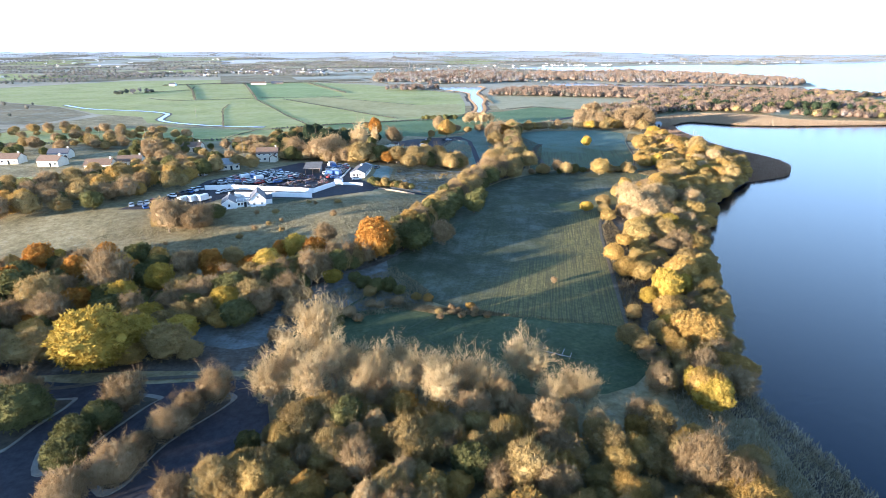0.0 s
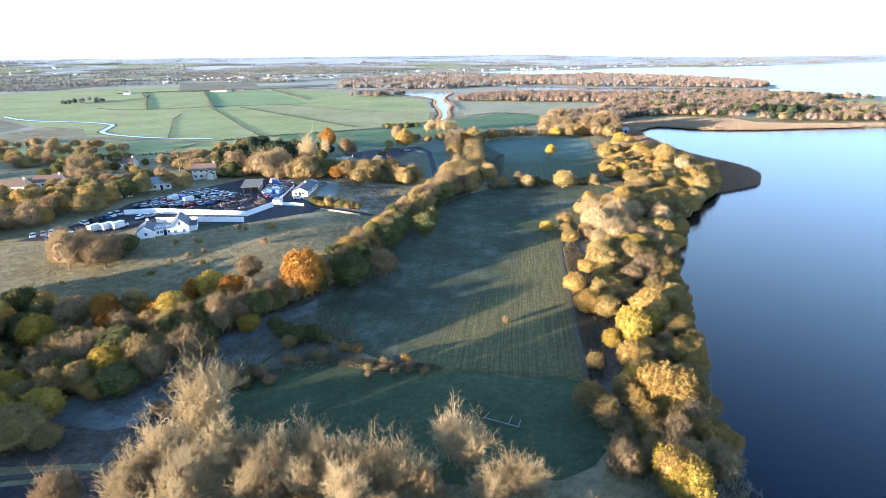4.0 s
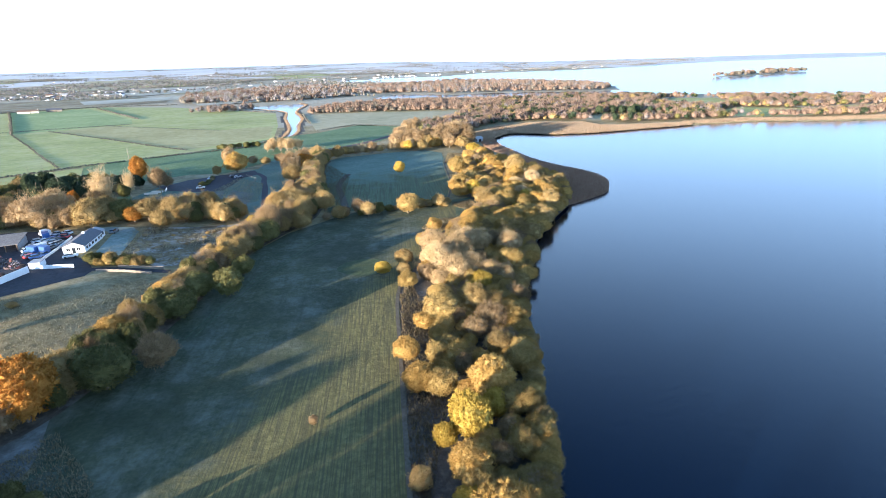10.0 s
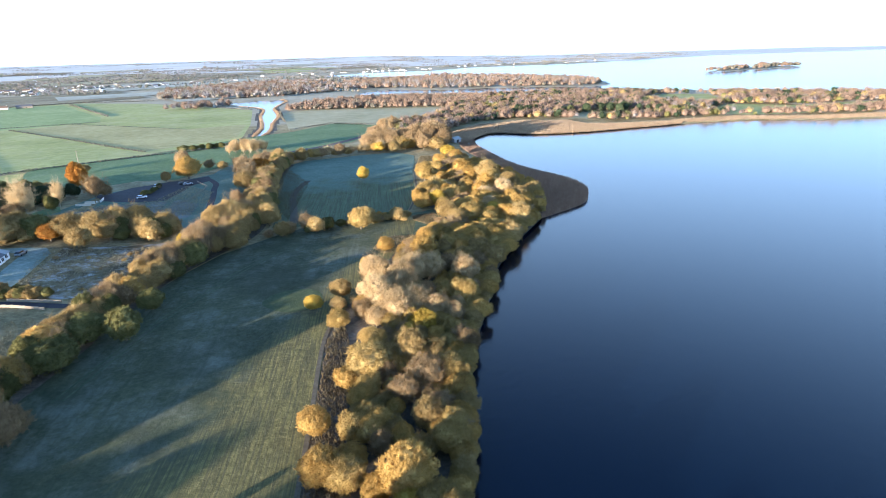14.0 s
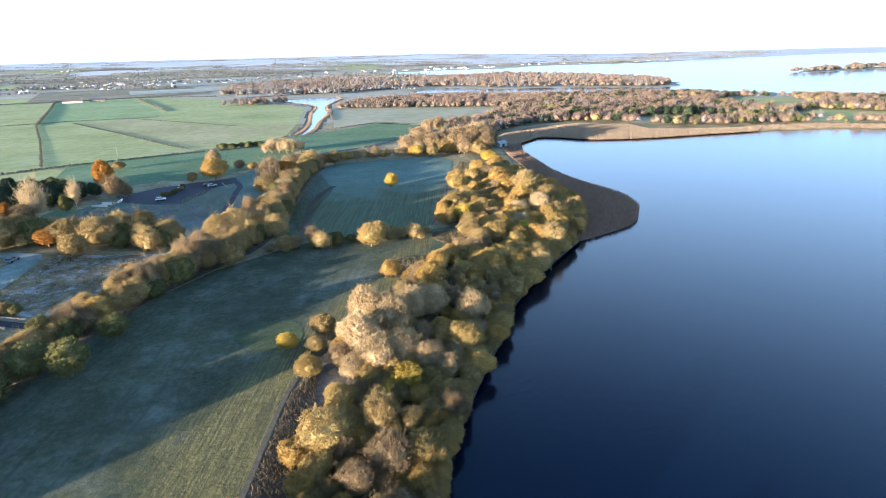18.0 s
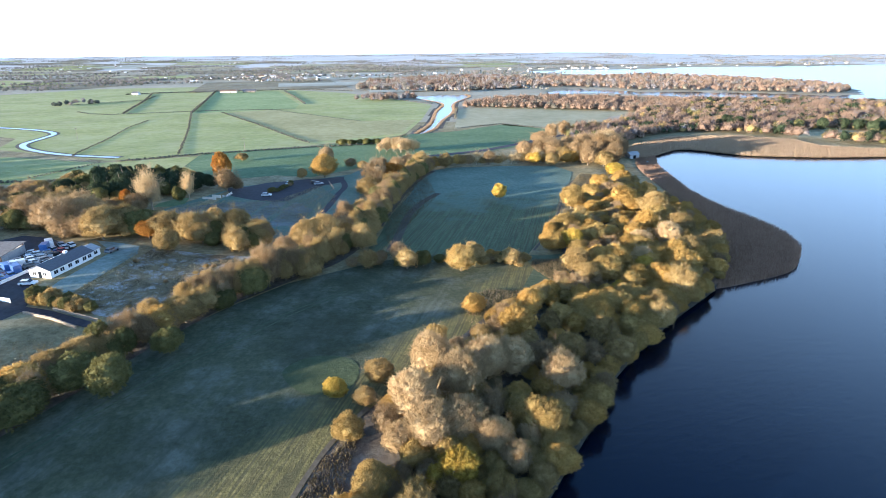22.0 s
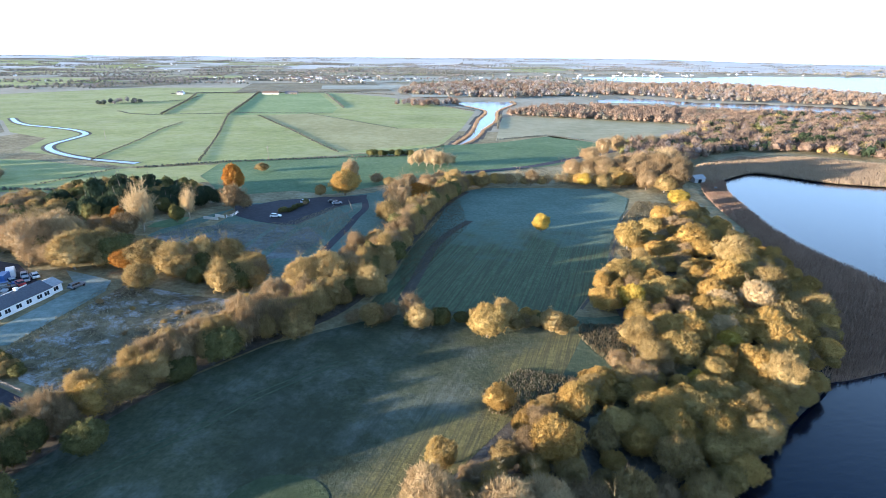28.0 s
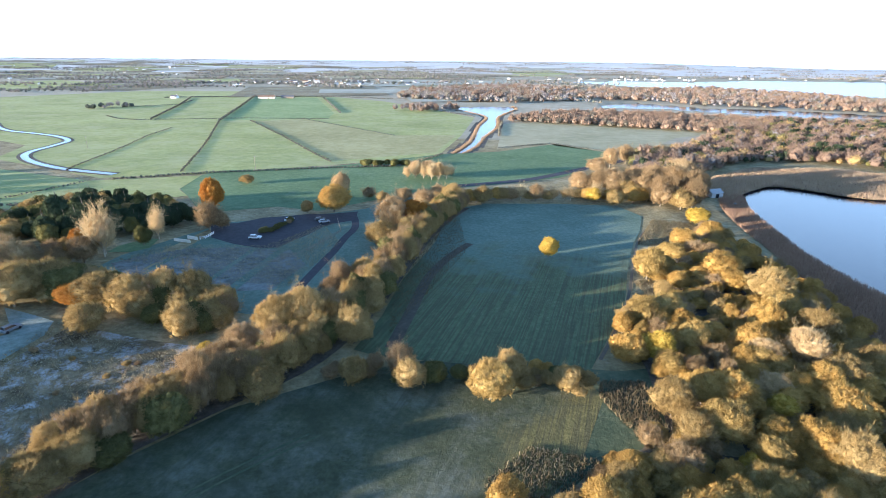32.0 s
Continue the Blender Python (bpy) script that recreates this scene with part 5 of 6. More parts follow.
far_wood("lakeside_wood", [(178, 494), (200, 520), (222, 544), (262, 550), (300, 532), (330, 494), (364, 484), (440, 474), (540, 436), (640, 430), (760, 520), (640, 640), (460, 790), (330, 800), (250, 690), (205, 595), (150, 550), (140, 470)], 4600, (2.2, 5.0), ["brown", "olive", "brown", "brown", "green", "brown", "conifer", "brown", "bare"], "autumn woodland behind the lake", 0.039, 2.2, {**LEAF, "brown": FAR["brown"], "bare": FAR["bare"]})
far_wood("russet_belt", [(60, 755), (140, 735), (265, 690), (300, 710), (330, 790), (250, 850), (113, 850)], 1500, (2.2, 4.4), ["brown", "brown", "olive", "brown"], "russet belt of trees beyond the straw field", 0.039)
far_wood("riverside_trees", [(-90, 850), (-30, 840), (10, 880), (-20, 900), (-80, 890)], 40, (3, 5), ["brown", "bare"], "low trees along the river bank")
far_wood("peninsula_wood", [(190, 1090), (245, 1110), (326, 1010), (400, 1000), (483, 968), (561, 905), (615, 960), (640, 1010), (670, 1150), (600, 1340), (500, 1500), (250, 1400), (120, 1200)], 2400, (2.6, 5.6), ["brown", "olive", "bare", "brown"], "wooded peninsula across the water", 0.03)
far_wood("island_trees", ISLAND, 70, (4, 7), ["brown", "olive"], "low trees covering the island")
far_wood("northern_wood", [(-130, 1060), (60, 1000), (170, 1080), (110, 1220), (200, 1420), (60, 1560), (-150, 1300)], 1700, (2.6, 5.6), ["brown", "bare", "olive"], "bare winter woodland beyond the pasture", 0.03)
far_wood("marsh_copse", [(-470, 790), (-430, 790), (-425, 835), (-450, 830)], 14, (3, 4), ["green", "bare"], "dark copse in the pasture")


def hedge_line(points, step, radius, kinds, name, label):
    g = np.random.default_rng(len(points) + int(abs(points[0][0])))
    p = np.array(points, float)
    out = []
    for a, b in zip(p[:-1], p[1:]):
        n = max(2, int(np.linalg.norm(b - a) / step))
        out.append(a + (b - a) * ((np.arange(n) + g.uniform(0, 1, n)) / n)[:, None] + g.normal(size=(n, 2)) * 0.4)
    for i, kind in enumerate(kinds):
        xy = np.concatenate(out)[i :: len(kinds)]
        tagged(part(name, crowns(name, xy, radius, kind, g, 0.025, 3.4), FAR[kind]), label, "hedge", kind="stuff")


for points, radius in (([(-108, 443), (-170, 575), (-232, 702)], (0.8, 1.2)), ([(-232, 702), (-300, 880), (-372, 1063)], (1.5, 2.6)), ([(-309, 702), (-380, 860), (-450, 1000)], (1.2, 2.2)),
                       ([(-375, 722), (-345, 700), (-318, 694), (-218, 732), (-130, 745)], (0.8, 1.3)), ([(-201, 710), (-120, 605), (-40, 495)], (0.9, 1.4)), ([(-248, 1053), (-138, 808)], (1.3, 2.4)),
                       ([(-173, 436), (-231, 587), (-245, 642)], (0.6, 1.0)), ([(-130, 418), (-93, 442), (-31, 472), (5, 486), (24, 540)], (0.9, 1.6)), ([(-159, 742), (-30, 628)], (0.6, 1.0)),
                       ([(-447, 814), (-390, 880), (-420, 960)], (0.8, 1.4)), ([(-490, 992), (-433, 1030), (-408, 1037), (-250, 1085), (-130, 1050)], (1.2, 2.4)), ([(-140, 415), (-146, 369)], (0.6, 1.0)), ([(-330, 330), (-180, 352), (-112, 362)], (1.0, 1.8)),
                       ([(24, 800), (-8, 840), (-24, 858)], (1.0, 1.6)), ([(58, 640), (56, 700), (56, 760)], (1.0, 1.8)), ([(60, 575), (100, 607), (140, 573), (168, 590)], (0.7, 1.2))):
    hedge_line(points, 0.9, (0.55 * radius[0], 0.55 * radius[1]), ["olive", "green"], "field_hedge", "low scrubby hedge along a ditch")

fill_marsh = [(-1200, 420), (-345, 430), (-440, 630), (-700, 830), (-1200, 900)]
far_wood("marsh_scrub", fill_marsh, 260, (1.5, 3.6), ["brown", "olive", "brown", "green"], "scattered scrub on the marsh grazing", 0.03)

# hedgerows and spinneys of the distant plain
g = np.random.default_rng(5)
rows_xy = []
for _ in range(480):
    y = g.uniform(1080, 4300)
    x = g.uniform(-0.95 * y - 300, 0.8 * y)
    turn, size = g.normal(0.1, 0.35) + (1.5 if g.random() < 0.15 else 0), g.uniform(60, 320)
    n = int(size / 5)
    rows_xy.append(np.stack([x + np.cos(turn) * np.linspace(0, size, n), y + np.sin(turn) * np.linspace(0, size, n)], -1) + g.normal(size=(n, 2)) * 4)
rows_xy = np.concatenate(rows_xy)
rows_xy = rows_xy[(wet(rows_xy[:, 0], rows_xy[:, 1]) < -12) & ~((rows_xy[:, 1] < 1200) & (rows_xy[:, 0] > -700) & (rows_xy[:, 0] < -140))]
for i, kind in enumerate(("bare", "olive", "green", "bare")):
    tagged(part("distant_hedgerows", crowns("distant_hedgerows", rows_xy[i::4], (2.0, 4.2), kind, g, 0.012, 4.0), FAR[kind]), "hedgerows and spinneys across the distant plain", "hedgerow", kind="stuff")

# patchwork of the distant plain
tones = (PASTURE, STUBBLE, MARSH, PALE_PLAIN)
for k in range(70):
    y = g.uniform(1130, 3300)
    x = g.uniform(-0.9 * y - 200, 0.25 * y - 150)
    w, d, a = g.uniform(60, 200), g.uniform(60, 220), g.normal(0.1, 0.3)
    c = np.array([(-w, -d), (w, -d * 0.8), (w * 0.9, d), (-w * 1.1, d * 0.9)]) @ np.array([(math.cos(a), math.sin(a)), (-math.sin(a), math.cos(a))]) + (x, y)
    if (wet(c[:, 0], c[:, 1]) < -20).all() and wet(np.array([x]), np.array([y]))[0] < -60:
        sheet("distant_field", c, tones[k % 4], 0.15 + 0.02 * k, "distant winter field between hedges", "field", 60)


# ---- buildings ----
def shell(root, x0, y0, x1, y1, h, rise, along, wall_mat, roof_mat, over=0.3):
    """A gabled volume: a wall and two roof slopes."""
    bm = bmesh.new()
    if along == "x":
        ym = (y0 + y1) / 2
        prof = [(y0, -0.6), (y1, -0.6), (y1, h), (ym, h + rise), (y0, h)]
        ends = [[bm.verts.new((x, a, b)) for a, b in prof] for x in (x0, x1)]
    else:
        xm = (x0 + x1) / 2
        prof = [(x0, -0.6), (x1, -0.6), (x1, h), (xm, h + rise), (x0, h)]
        ends = [[bm.verts.new((a, y, b)) for a, b in prof] for y in (y0, y1)]
    bm.faces.new(ends[0])
    bm.faces.new(ends[1][::-1])
    for i in range(5):
        j = (i + 1) % 5
        bm.faces.new((ends[0][j], ends[0][i], ends[1][i], ends[1][j]))
    bmesh.ops.recalc_face_normals(bm, faces=bm.faces)
    part("wall", bm, wall_mat, root)
    half = ((y1 - y0) if along == "x" else (x1 - x0)) / 2
    slope = rise / half
    for side in (-1, 1):
        bm = bmesh.new()
        lo, hi = half + over, 0.0
        pts = []
        for u, dz in ((lo, 0.05), (hi, 0.05), (hi, 0.2), (lo, 0.2)):
            z = h + rise - slope * u + dz
            for end in ((x0 - over, x1 + over) if along == "x" else (y0 - over, y1 + over)):
                pts.append((end, (y0 + y1) / 2 + side * u, z) if along == "x" else ((x0 + x1) / 2 + side * u, end, z))
        v = [bm.verts.new(q) for q in pts]
        for f in ((0, 2, 3, 1), (4, 5, 7, 6), (2, 4, 5, 3), (0, 1, 7, 6), (0, 6, 4, 2), (1, 3, 5, 7)):
            bm.faces.new([v[i] for i in f])
        bmesh.ops.recalc_face_normals(bm, faces=bm.faces)
        part("roof_slope", bm, roof_mat, root)


def window(root, x, y, z, w, h, face):
    """A window set on a wall; face: the way it looks, -y, +y, -x or +x."""
    ax, sgn = face[1], -1 if face[0] == "-" else 1
    bm, gl = bmesh.new(), bmesh.new()
    for (a0, b0, a1, b1) in ((-w / 2, 0, w / 2, 0.08), (-w / 2, h - 0.08, w / 2, h), (-w / 2, 0.08, -w / 2 + 0.08, h - 0.08), (w / 2 - 0.08, 0.08, w / 2, h - 0.08), (-0.03, 0.08, 0.03, h - 0.08)):
        if ax == "y":
            box(bm, x + a0, y - 0.06, z + b0, x + a1, y + 0.06, z + b1)
        else:
            box(bm, x - 0.06, y + a0, z + b0, x + 0.06, y + a1, z + b1)
    off = 0.02 * sgn
    if ax == "y":
        box(gl, x - w / 2 + 0.05, y + off - 0.02, z + 0.05, x + w / 2 - 0.05, y + off + 0.02, z + h - 0.05)
    else:
        box(gl, x + off - 0.02, y - w / 2 + 0.05, z + 0.05, x + off + 0.02, y + w / 2 - 0.05, z + h - 0.05)
    win = part("window", bm, WHITEWASH, root)
    part("pane", gl, GLASS, win, "dark window pane")


def chimney(root, x, y, z, mat):
    bm = box_bm(x - 0.35, y - 0.35, z - 1.0, x + 0.35, y + 0.35, z + 0.9)
    box(bm, x - 0.42, y - 0.42, z + 0.9, x + 0.42, y + 0.42, z + 1.0)
    part("chimney", bm, mat, root)


def door(root, x, y, w=0.95, h=2.05, mat=None):
    part("door", box_bm(x - w / 2, y - 0.05, 0.0, x + w / 2, y + 0.03, h), mat or GLASS, root, "dark front door")


def placed(name, x, y, rot, label, category, group="", dz=0.0):
    return thing(name, Matrix.Translation((x, y, float(land(x, y)) + dz)) @ Matrix.Rotation(radians(rot), 4, "Z"), label, category, group)


# white farmhouse before the yard
home = placed("farmhouse", -80.6, 191.6, 17, "white rendered farmhouse with slate roofs and small windows", "house")
shell(home, 0, 0.0, 5.0, 8.0, 2.2, 1.6, "y", WHITEWASH, SLATE)
part("link_wall", box_bm(5.0, 1.0, -0.6, 10.0, 7.0, 2.3), WHITEWASH, home)
part("flat_roof", box_bm(4.9, 0.8, 2.3, 10.1, 7.0, 2.5), GREYROOF, home)
for x in (5.2, 6.4, 7.6, 8.8, 9.9):
    part("baluster", box_bm(x - 0.06, 0.9, 2.5, x + 0.06, 1.02, 3.2), WHITEWASH, home)
part("balcony_rail", box_bm(5.1, 0.88, 3.2, 10.0, 1.04, 3.3), WHITEWASH, home)
shell(home, 10.0, 0.0, 15.4, 8.5, 2.9, 2.8, "y", WHITEWASH, SLATE)
shell(home, 15.4, 2.2, 17.6, 7.5, 2.3, 0.9, "x", WHITEWASH, SLATE)
for x, y, z in ((2.5, 0, 0.8), (5.9, 1.0, 0.8), (7.0, 1.0, 0.8), (9.2, 1.0, 0.8), (11.3, 0.0, 0.8), (13.9, 0.0, 0.8), (12.7, 0.0, 3.3)):
    window(home, x, y, z, 0.85, 1.05, "-y")
for y in (2.0, 5.0):
    window(home, 0, y, 0.8, 0.9, 1.1, "-x")
    window(home, 15.4, y - 0.8, 0.8, 0.9, 1.1, "+x")
door(home, 8.1, 1.0)
chimney(home, 2.5, 7.2, 3.6, WHITEWASH)
chimney(home, 12.7, 7.8, 5.4, WHITEWASH)

# long bungalow beside the lawn
bung = placed("bungalow", -41.6, 241.5, -4, "long white bungalow with a dark slate roof", "house", dz=-0.2)
shell(bung, 0, 0, 6.4, 15.5, 2.45, 1.35, "y", WHITEWASH, SLATE, 0.4)
shell(bung, 0.6, 15.5, 6.0, 19.0, 2.3, 1.0, "y", WHITEWASH, GREYROOF, 0.3)
for y in (1.8, 4.0, 6.8, 9.4, 12.2, 14.2, 17.2):
    window(bung, 6.4 if y < 15.5 else 6.0, y, 0.8, 1.5, 1.15, "+x")
for x in (1.6, 4.6):
    window(bung, x, 0, 0.9, 1.2, 1.1, "-y")
door(bung, 3.2, 0)
chimney(bung, 3.2, 9.5, 3.6, WHITEWASH)

# open-fronted shed in the yard
barn = placed("open_shed", -64.0, 249.6, 6, "open-fronted shed with a pale sheet roof", "shed")
for x in (0.2, 3.4, 6.6):
    for y in (0.2, 10.0):
        part("post", box_bm(x - 0.15, y - 0.15, -0.3, x + 0.15, y + 0.15, 2.6 if y < 5 else 3.4), STEEL, barn)
bm = bmesh.new()
v = [bm.verts.new(q) for q in ((-0.6, -0.8, 2.5), (7.4, -0.8, 2.5), (7.4, 10.8, 3.4), (-0.6, 10.8, 3.4), (-0.6, -0.8, 2.65), (7.4, -0.8, 2.65), (7.4, 10.8, 3.55), (-0.6, 10.8, 3.55))]
for f in ((3, 2, 1, 0), (4, 5, 6, 7), (0, 1, 5, 4), (1, 2, 6, 5), (2, 3, 7, 6), (3, 0, 4, 7)):
    bm.faces.new([v[i] for i in f])
part("roof", bm, DULLROOF, barn)
part("back_wall", box_bm(0, 10.1, -0.3, 6.8, 10.3, 3.3), GREYROOF, barn)
part("side_wall", box_bm(6.7, 0.4, -0.3, 6.9, 10.1, 2.5), GREYROOF, barn)


def house(x, y, rot, w, d, h, rise, wall_mat, roof_mat, label, windows=3, group="houses by the yard"):
    root = placed("house", x, y, rot, label, "house", group)
    shell(root, -w / 2, -d / 2, w / 2, d / 2, h, rise, "x", wall_mat, roof_mat)
    for k in range(windows):
        u = -w / 2 + w * (k + 0.5) / windows
        if k == windows // 2:
            door(root, u, -d / 2)
        else:
            window(root, u, -d / 2, 0.9, 1.2, 1.2, "-y")
        if h > 4:
            window(root, u, -d / 2, 3.4, 1.1, 1.1, "-y")
    window(root, -w / 2, 0, 1.0, 1.0, 1.2, "-x")
    chimney(root, w / 2 - 1.0, 0, h + rise, wall_mat)
    return root


porch = house(-91, 283, 10, 10.5, 7.5, 4.3, 2.4, CREAM, TILE, "cream two-storey house with a brown tiled roof", 4)
shell(porch, 1.5, -6.0, 4.5, -3.75, 2.5, 1.1, "y", CREAM, TILE)
for x, y, rot, w, wall_mat, roof_mat, label in ((-166, 262, 8, 12, CREAM, TILE, "cream bungalow with a brown tiled roof"), (-156, 271, 12, 11, CREAM, TILE, "low cream house with a brown roof"), (-143, 313, 5, 10, CREAM, TILE, "cream house with a steep brown roof"),
                                               (-104, 262, 20, 10, CREAM, GREYROOF, "small house with a pale roof among trees"), (-114, 249, 30, 8, WHITEWASH, GREYROOF, "small outbuilding with a blue-grey roof"), (-196, 272, -5, 11, CREAM, TILE, "cream bungalow beside the paddock"),
                                               (-222, 278, 4, 12, CREAM, TILE, "cream house with a long tiled roof"), (-205, 292, 10, 10, CREAM, SLATE, "cream house behind a hedge"), (-330, 1020, 10, 26, CREAM, TILE, "long brown-roofed farm building in the pasture"),
                                               (-300, 1032, 10, 20, TIMBER, SLATE, "dark-roofed barn in the pasture"), (-470, 990, 0, 10, WHITEWASH, SLATE, "lone white cottage in the pasture")):
    house(x, y, rot, w, 7.5, 2.8, 2.2, wall_mat, roof_mat, label, 4)

# far settlements: two shapes, copied
SMALL = []
for wall_mat, roof_mat in ((WHITEWASH, SLATE), (CREAM, TILE), (WHITEWASH, GREYROOF)):
    root = placed("distant_house", -510 + 30 * len(SMALL), 1560, 10, "small pale house in a distant village", "house", "distant village")
    shell(root, -7, -4, 7, 4, 4.5, 2.8, "x", wall_mat, roof_mat)
    for x in (-4.6, -1.6, 1.6, 4.6):
        part("window", box_bm(x - 0.8, -4.05, 1.0, x + 0.8, -3.98, 2.2), GLASS, root)
    SMALL.append(root)
g = np.random.default_rng(12)
spots = np.concatenate([g.normal((-510, 1580), (130, 120), (60, 2)), g.normal((-250, 1640), (110, 100), (20, 2)), g.normal((420, 2080), (160, 60), (30, 2)), g.normal((-1500, 2700), (400, 260), (34, 2)),
                        g.uniform((-2400, 1300), (300, 3400), (45, 2)), g.normal((900, 2350), (250, 90), (16, 2))])
spots = spots[wet(spots[:, 0], spots[:, 1]) < -15]
for (x, y), z in zip(spots, land(spots[:, 0], spots[:, 1])):
    k = 0.5 + 0.22 * g.random()
    copy_thing(SMALL[g.integers(0, 3)], Matrix.Translation((x, y, float(z))) @ Matrix.Rotation(g.normal(0.1, 0.5), 4, "Z") @ Matrix.Scale(k, 4))


# ---- yard walls ----
def panel_wall(line, height, mat, label, size=2.4, thick=0.18):
    p = np.array(line, float)
    root = placed("yard_wall", *p[0], 0, label, "wall")
    tagged(root, kind="structure")
    base = root.matrix_world.translation
    for a, b in zip(p[:-1], p[1:]):
        length = np.linalg.norm(b - a)
        n = max(1, round(length / size))
        way = math.atan2(b[1] - a[1], b[0] - a[0])
        for i in range(n):
            c = a + (b - a) * (i + 0.5) / n
            w = length / n / 2 - 0.02
            ob = part("panel", box_bm(-w, -thick / 2, -0.5, w, thick / 2, height), mat, root)
            ob.matrix_local = Matrix.Translation((c[0] - base.x, c[1] - base.y, float(land(*c)) - base.z + 0.03 * (i % 2))) @ Matrix.Rotation(way, 4, "Z")


panel_wall([(-98, 219), (-88, 220.5), (-70, 217), (-52, 213.5), (-45.6, 226)], 2.0, WHITEWASH, "long white panelled wall round the salvage yard")
panel_wall([(-82, 208.5), (-66, 208), (-51, 206.5)], 1.9, WHITEWASH, "white panelled wall before the yard gate")
panel_wall([(-45.8, 228.5), (-34, 226)], 1.2, WHITEWASH, "low white wall beside the lane")
panel_wall([(-46.2, 232.5), (-45.0, 246), (-44.6, 260)], 0.9, WHITEWASH, "white wall behind the bungalow")
shed = placed("white_store", -46.5, 228.8, -4, "small white flat-roofed store by the gate", "shed")
part("wall", box_bm(0, 0, -0.4, 3.0, 3.6, 1.9), WHITEWASH, shed)
part("roof", box_bm(-0.15, -0.15, 1.9, 3.15, 3.75, 2.02), GREYROOF, shed)


def rail_fence(line, label, gap=2.5, height=1.1, mat=None):
    p = np.array(line, float)
    root = placed("fence", *p[0], 0, label, "fence")
    base = root.matrix_world.translation
    for a, b in zip(p[:-1], p[1:]):
        n = max(1, round(np.linalg.norm(b - a) / gap))
        pts = [a + (b - a) * i / n for i in range(n + 1)]
        zs = [float(land(*q)) - base.z for q in pts]
        for q, z in zip(pts, zs):
            x, y = q[0] - base.x, q[1] - base.y
            part("post", box_bm(x - 0.07, y - 0.07, z - 0.3, x + 0.07, y + 0.07, z + height), mat or TIMBER, root)
        for q, r, z, w in zip(pts[:-1], pts[1:], zs[:-1], zs[1:]):
            for lift in (0.45, 0.9):
                v, f = [], []
                tube(v, f, [(q[0] - base.x, q[1] - base.y, z + lift), (r[0] - base.x, r[1] - base.y, w + lift)], [0.06, 0.06], 4)
                part("rail", mesh_of("rail", v, f), mat or TIMBER, root)


panel_wall([(-27, 221.2), (-19, 219.8), (-11.5, 217.2)], 0.7, TIMBER, "low weathered boarding along the lane", 1.6, 0.3)
panel_wall([(-22, 224.2), (-16, 222.9), (-9, 221.3)], 0.7, TIMBER, "low weathered boarding along the lane", 1.6, 0.3)
panel_wall([(-35, 326.3), (-29.1, 326)], 0.9, CREAM, "low cream boarding at the car park edge", 2.0, 0.4)
panel_wall([(-32.5, 330), (-28.5, 329.2)], 1.0, CREAM, "low cream boarding at the car park edge", 2.0, 0.4)
rail_fence([(-28, 330), (-26.8, 331), (-27, 336.7)], "white posts at the car park entrance", 1.2, 1.1, WHITEWASH)
rail_fence([(0, 312), (10, 330), (14, 352), (8, 366)], "timber rail fence beside the lane")


# ---- vehicles ----
def car_meshes():
    """Body, glasshouse and wheel of a hatchback, 4.2 m long."""
    bm = bmesh.new()
    prof = [(-2.1, 0.35), (2.1, 0.35), (2.1, 0.75), (1.95, 0.88), (0.95, 0.98), (-1.9, 1.0), (-2.1, 0.8)]
    sides = [[bm.verts.new((x, y, z)) for x, z in prof] for y in (-0.86, 0.86)]
    bm.faces.new(sides[0])
    bm.faces.new(sides[1][::-1])
    for i in range(len(prof)):
        j = (i + 1) % len(prof)
        bm.faces.new((sides[0][j], sides[0][i], sides[1][i], sides[1][j]))
    bmesh.ops.recalc_face_normals(bm, faces=bm.faces)
    bmesh.ops.bevel(bm, geom=bm.edges[:], offset=0.06, segments=1, affect="EDGES")
    body = bpy.data.meshes.new("body")
    bm.to_mesh(body)
    bm.free()
    bm = bmesh.new()
    low = [bm.verts.new(q) for q in ((-1.85, -0.76, 1.0), (0.95, -0.76, 0.98), (0.95, 0.76, 0.98), (-1.85, 0.76, 1.0))]
    top = [bm.verts.new(q) for q in ((-1.5, -0.62, 1.42), (0.25, -0.62, 1.45), (0.25, 0.62, 1.45), (-1.5, 0.62, 1.42))]
    for i in range(4):
        bm.faces.new((low[i], low[(i + 1) % 4], top[(i + 1) % 4], top[i]))
    bm.faces.new(top)
    cabin = bpy.data.meshes.new("window_band")
    bm.to_mesh(cabin)
    bm.free()
    roof = bpy.data.meshes.new("roof_panel")
    bm = box_bm(-1.52, -0.64, 1.43, 0.27, 0.64, 1.49)
    bm.to_mesh(roof)
    bm.free()
    bm = bmesh.new()
    bmesh.ops.create_cone(bm, cap_ends=True, segments=12, radius1=0.32, radius2=0.32, depth=0.2, matrix=Matrix.Rotation(radians(90), 4, "X"))
    wheel = bpy.data.meshes.new("wheel")
    bm.to_mesh(wheel)
    bm.free()
    cabin.materials.append(GLASS)
    wheel.materials.append(TYRE)
    return body, cabin, roof, wheel


BODY, CABIN, ROOF, WHEEL = car_meshes()
PAINTED = []
for mat in PAINT:
    b, r = BODY.copy(), ROOF.copy()
    b.materials.append(mat)
    r.materials.append(mat)
    PAINTED.append((b, r))
COLOUR = ("white", "silver", "blue", "red", "black", "grey")


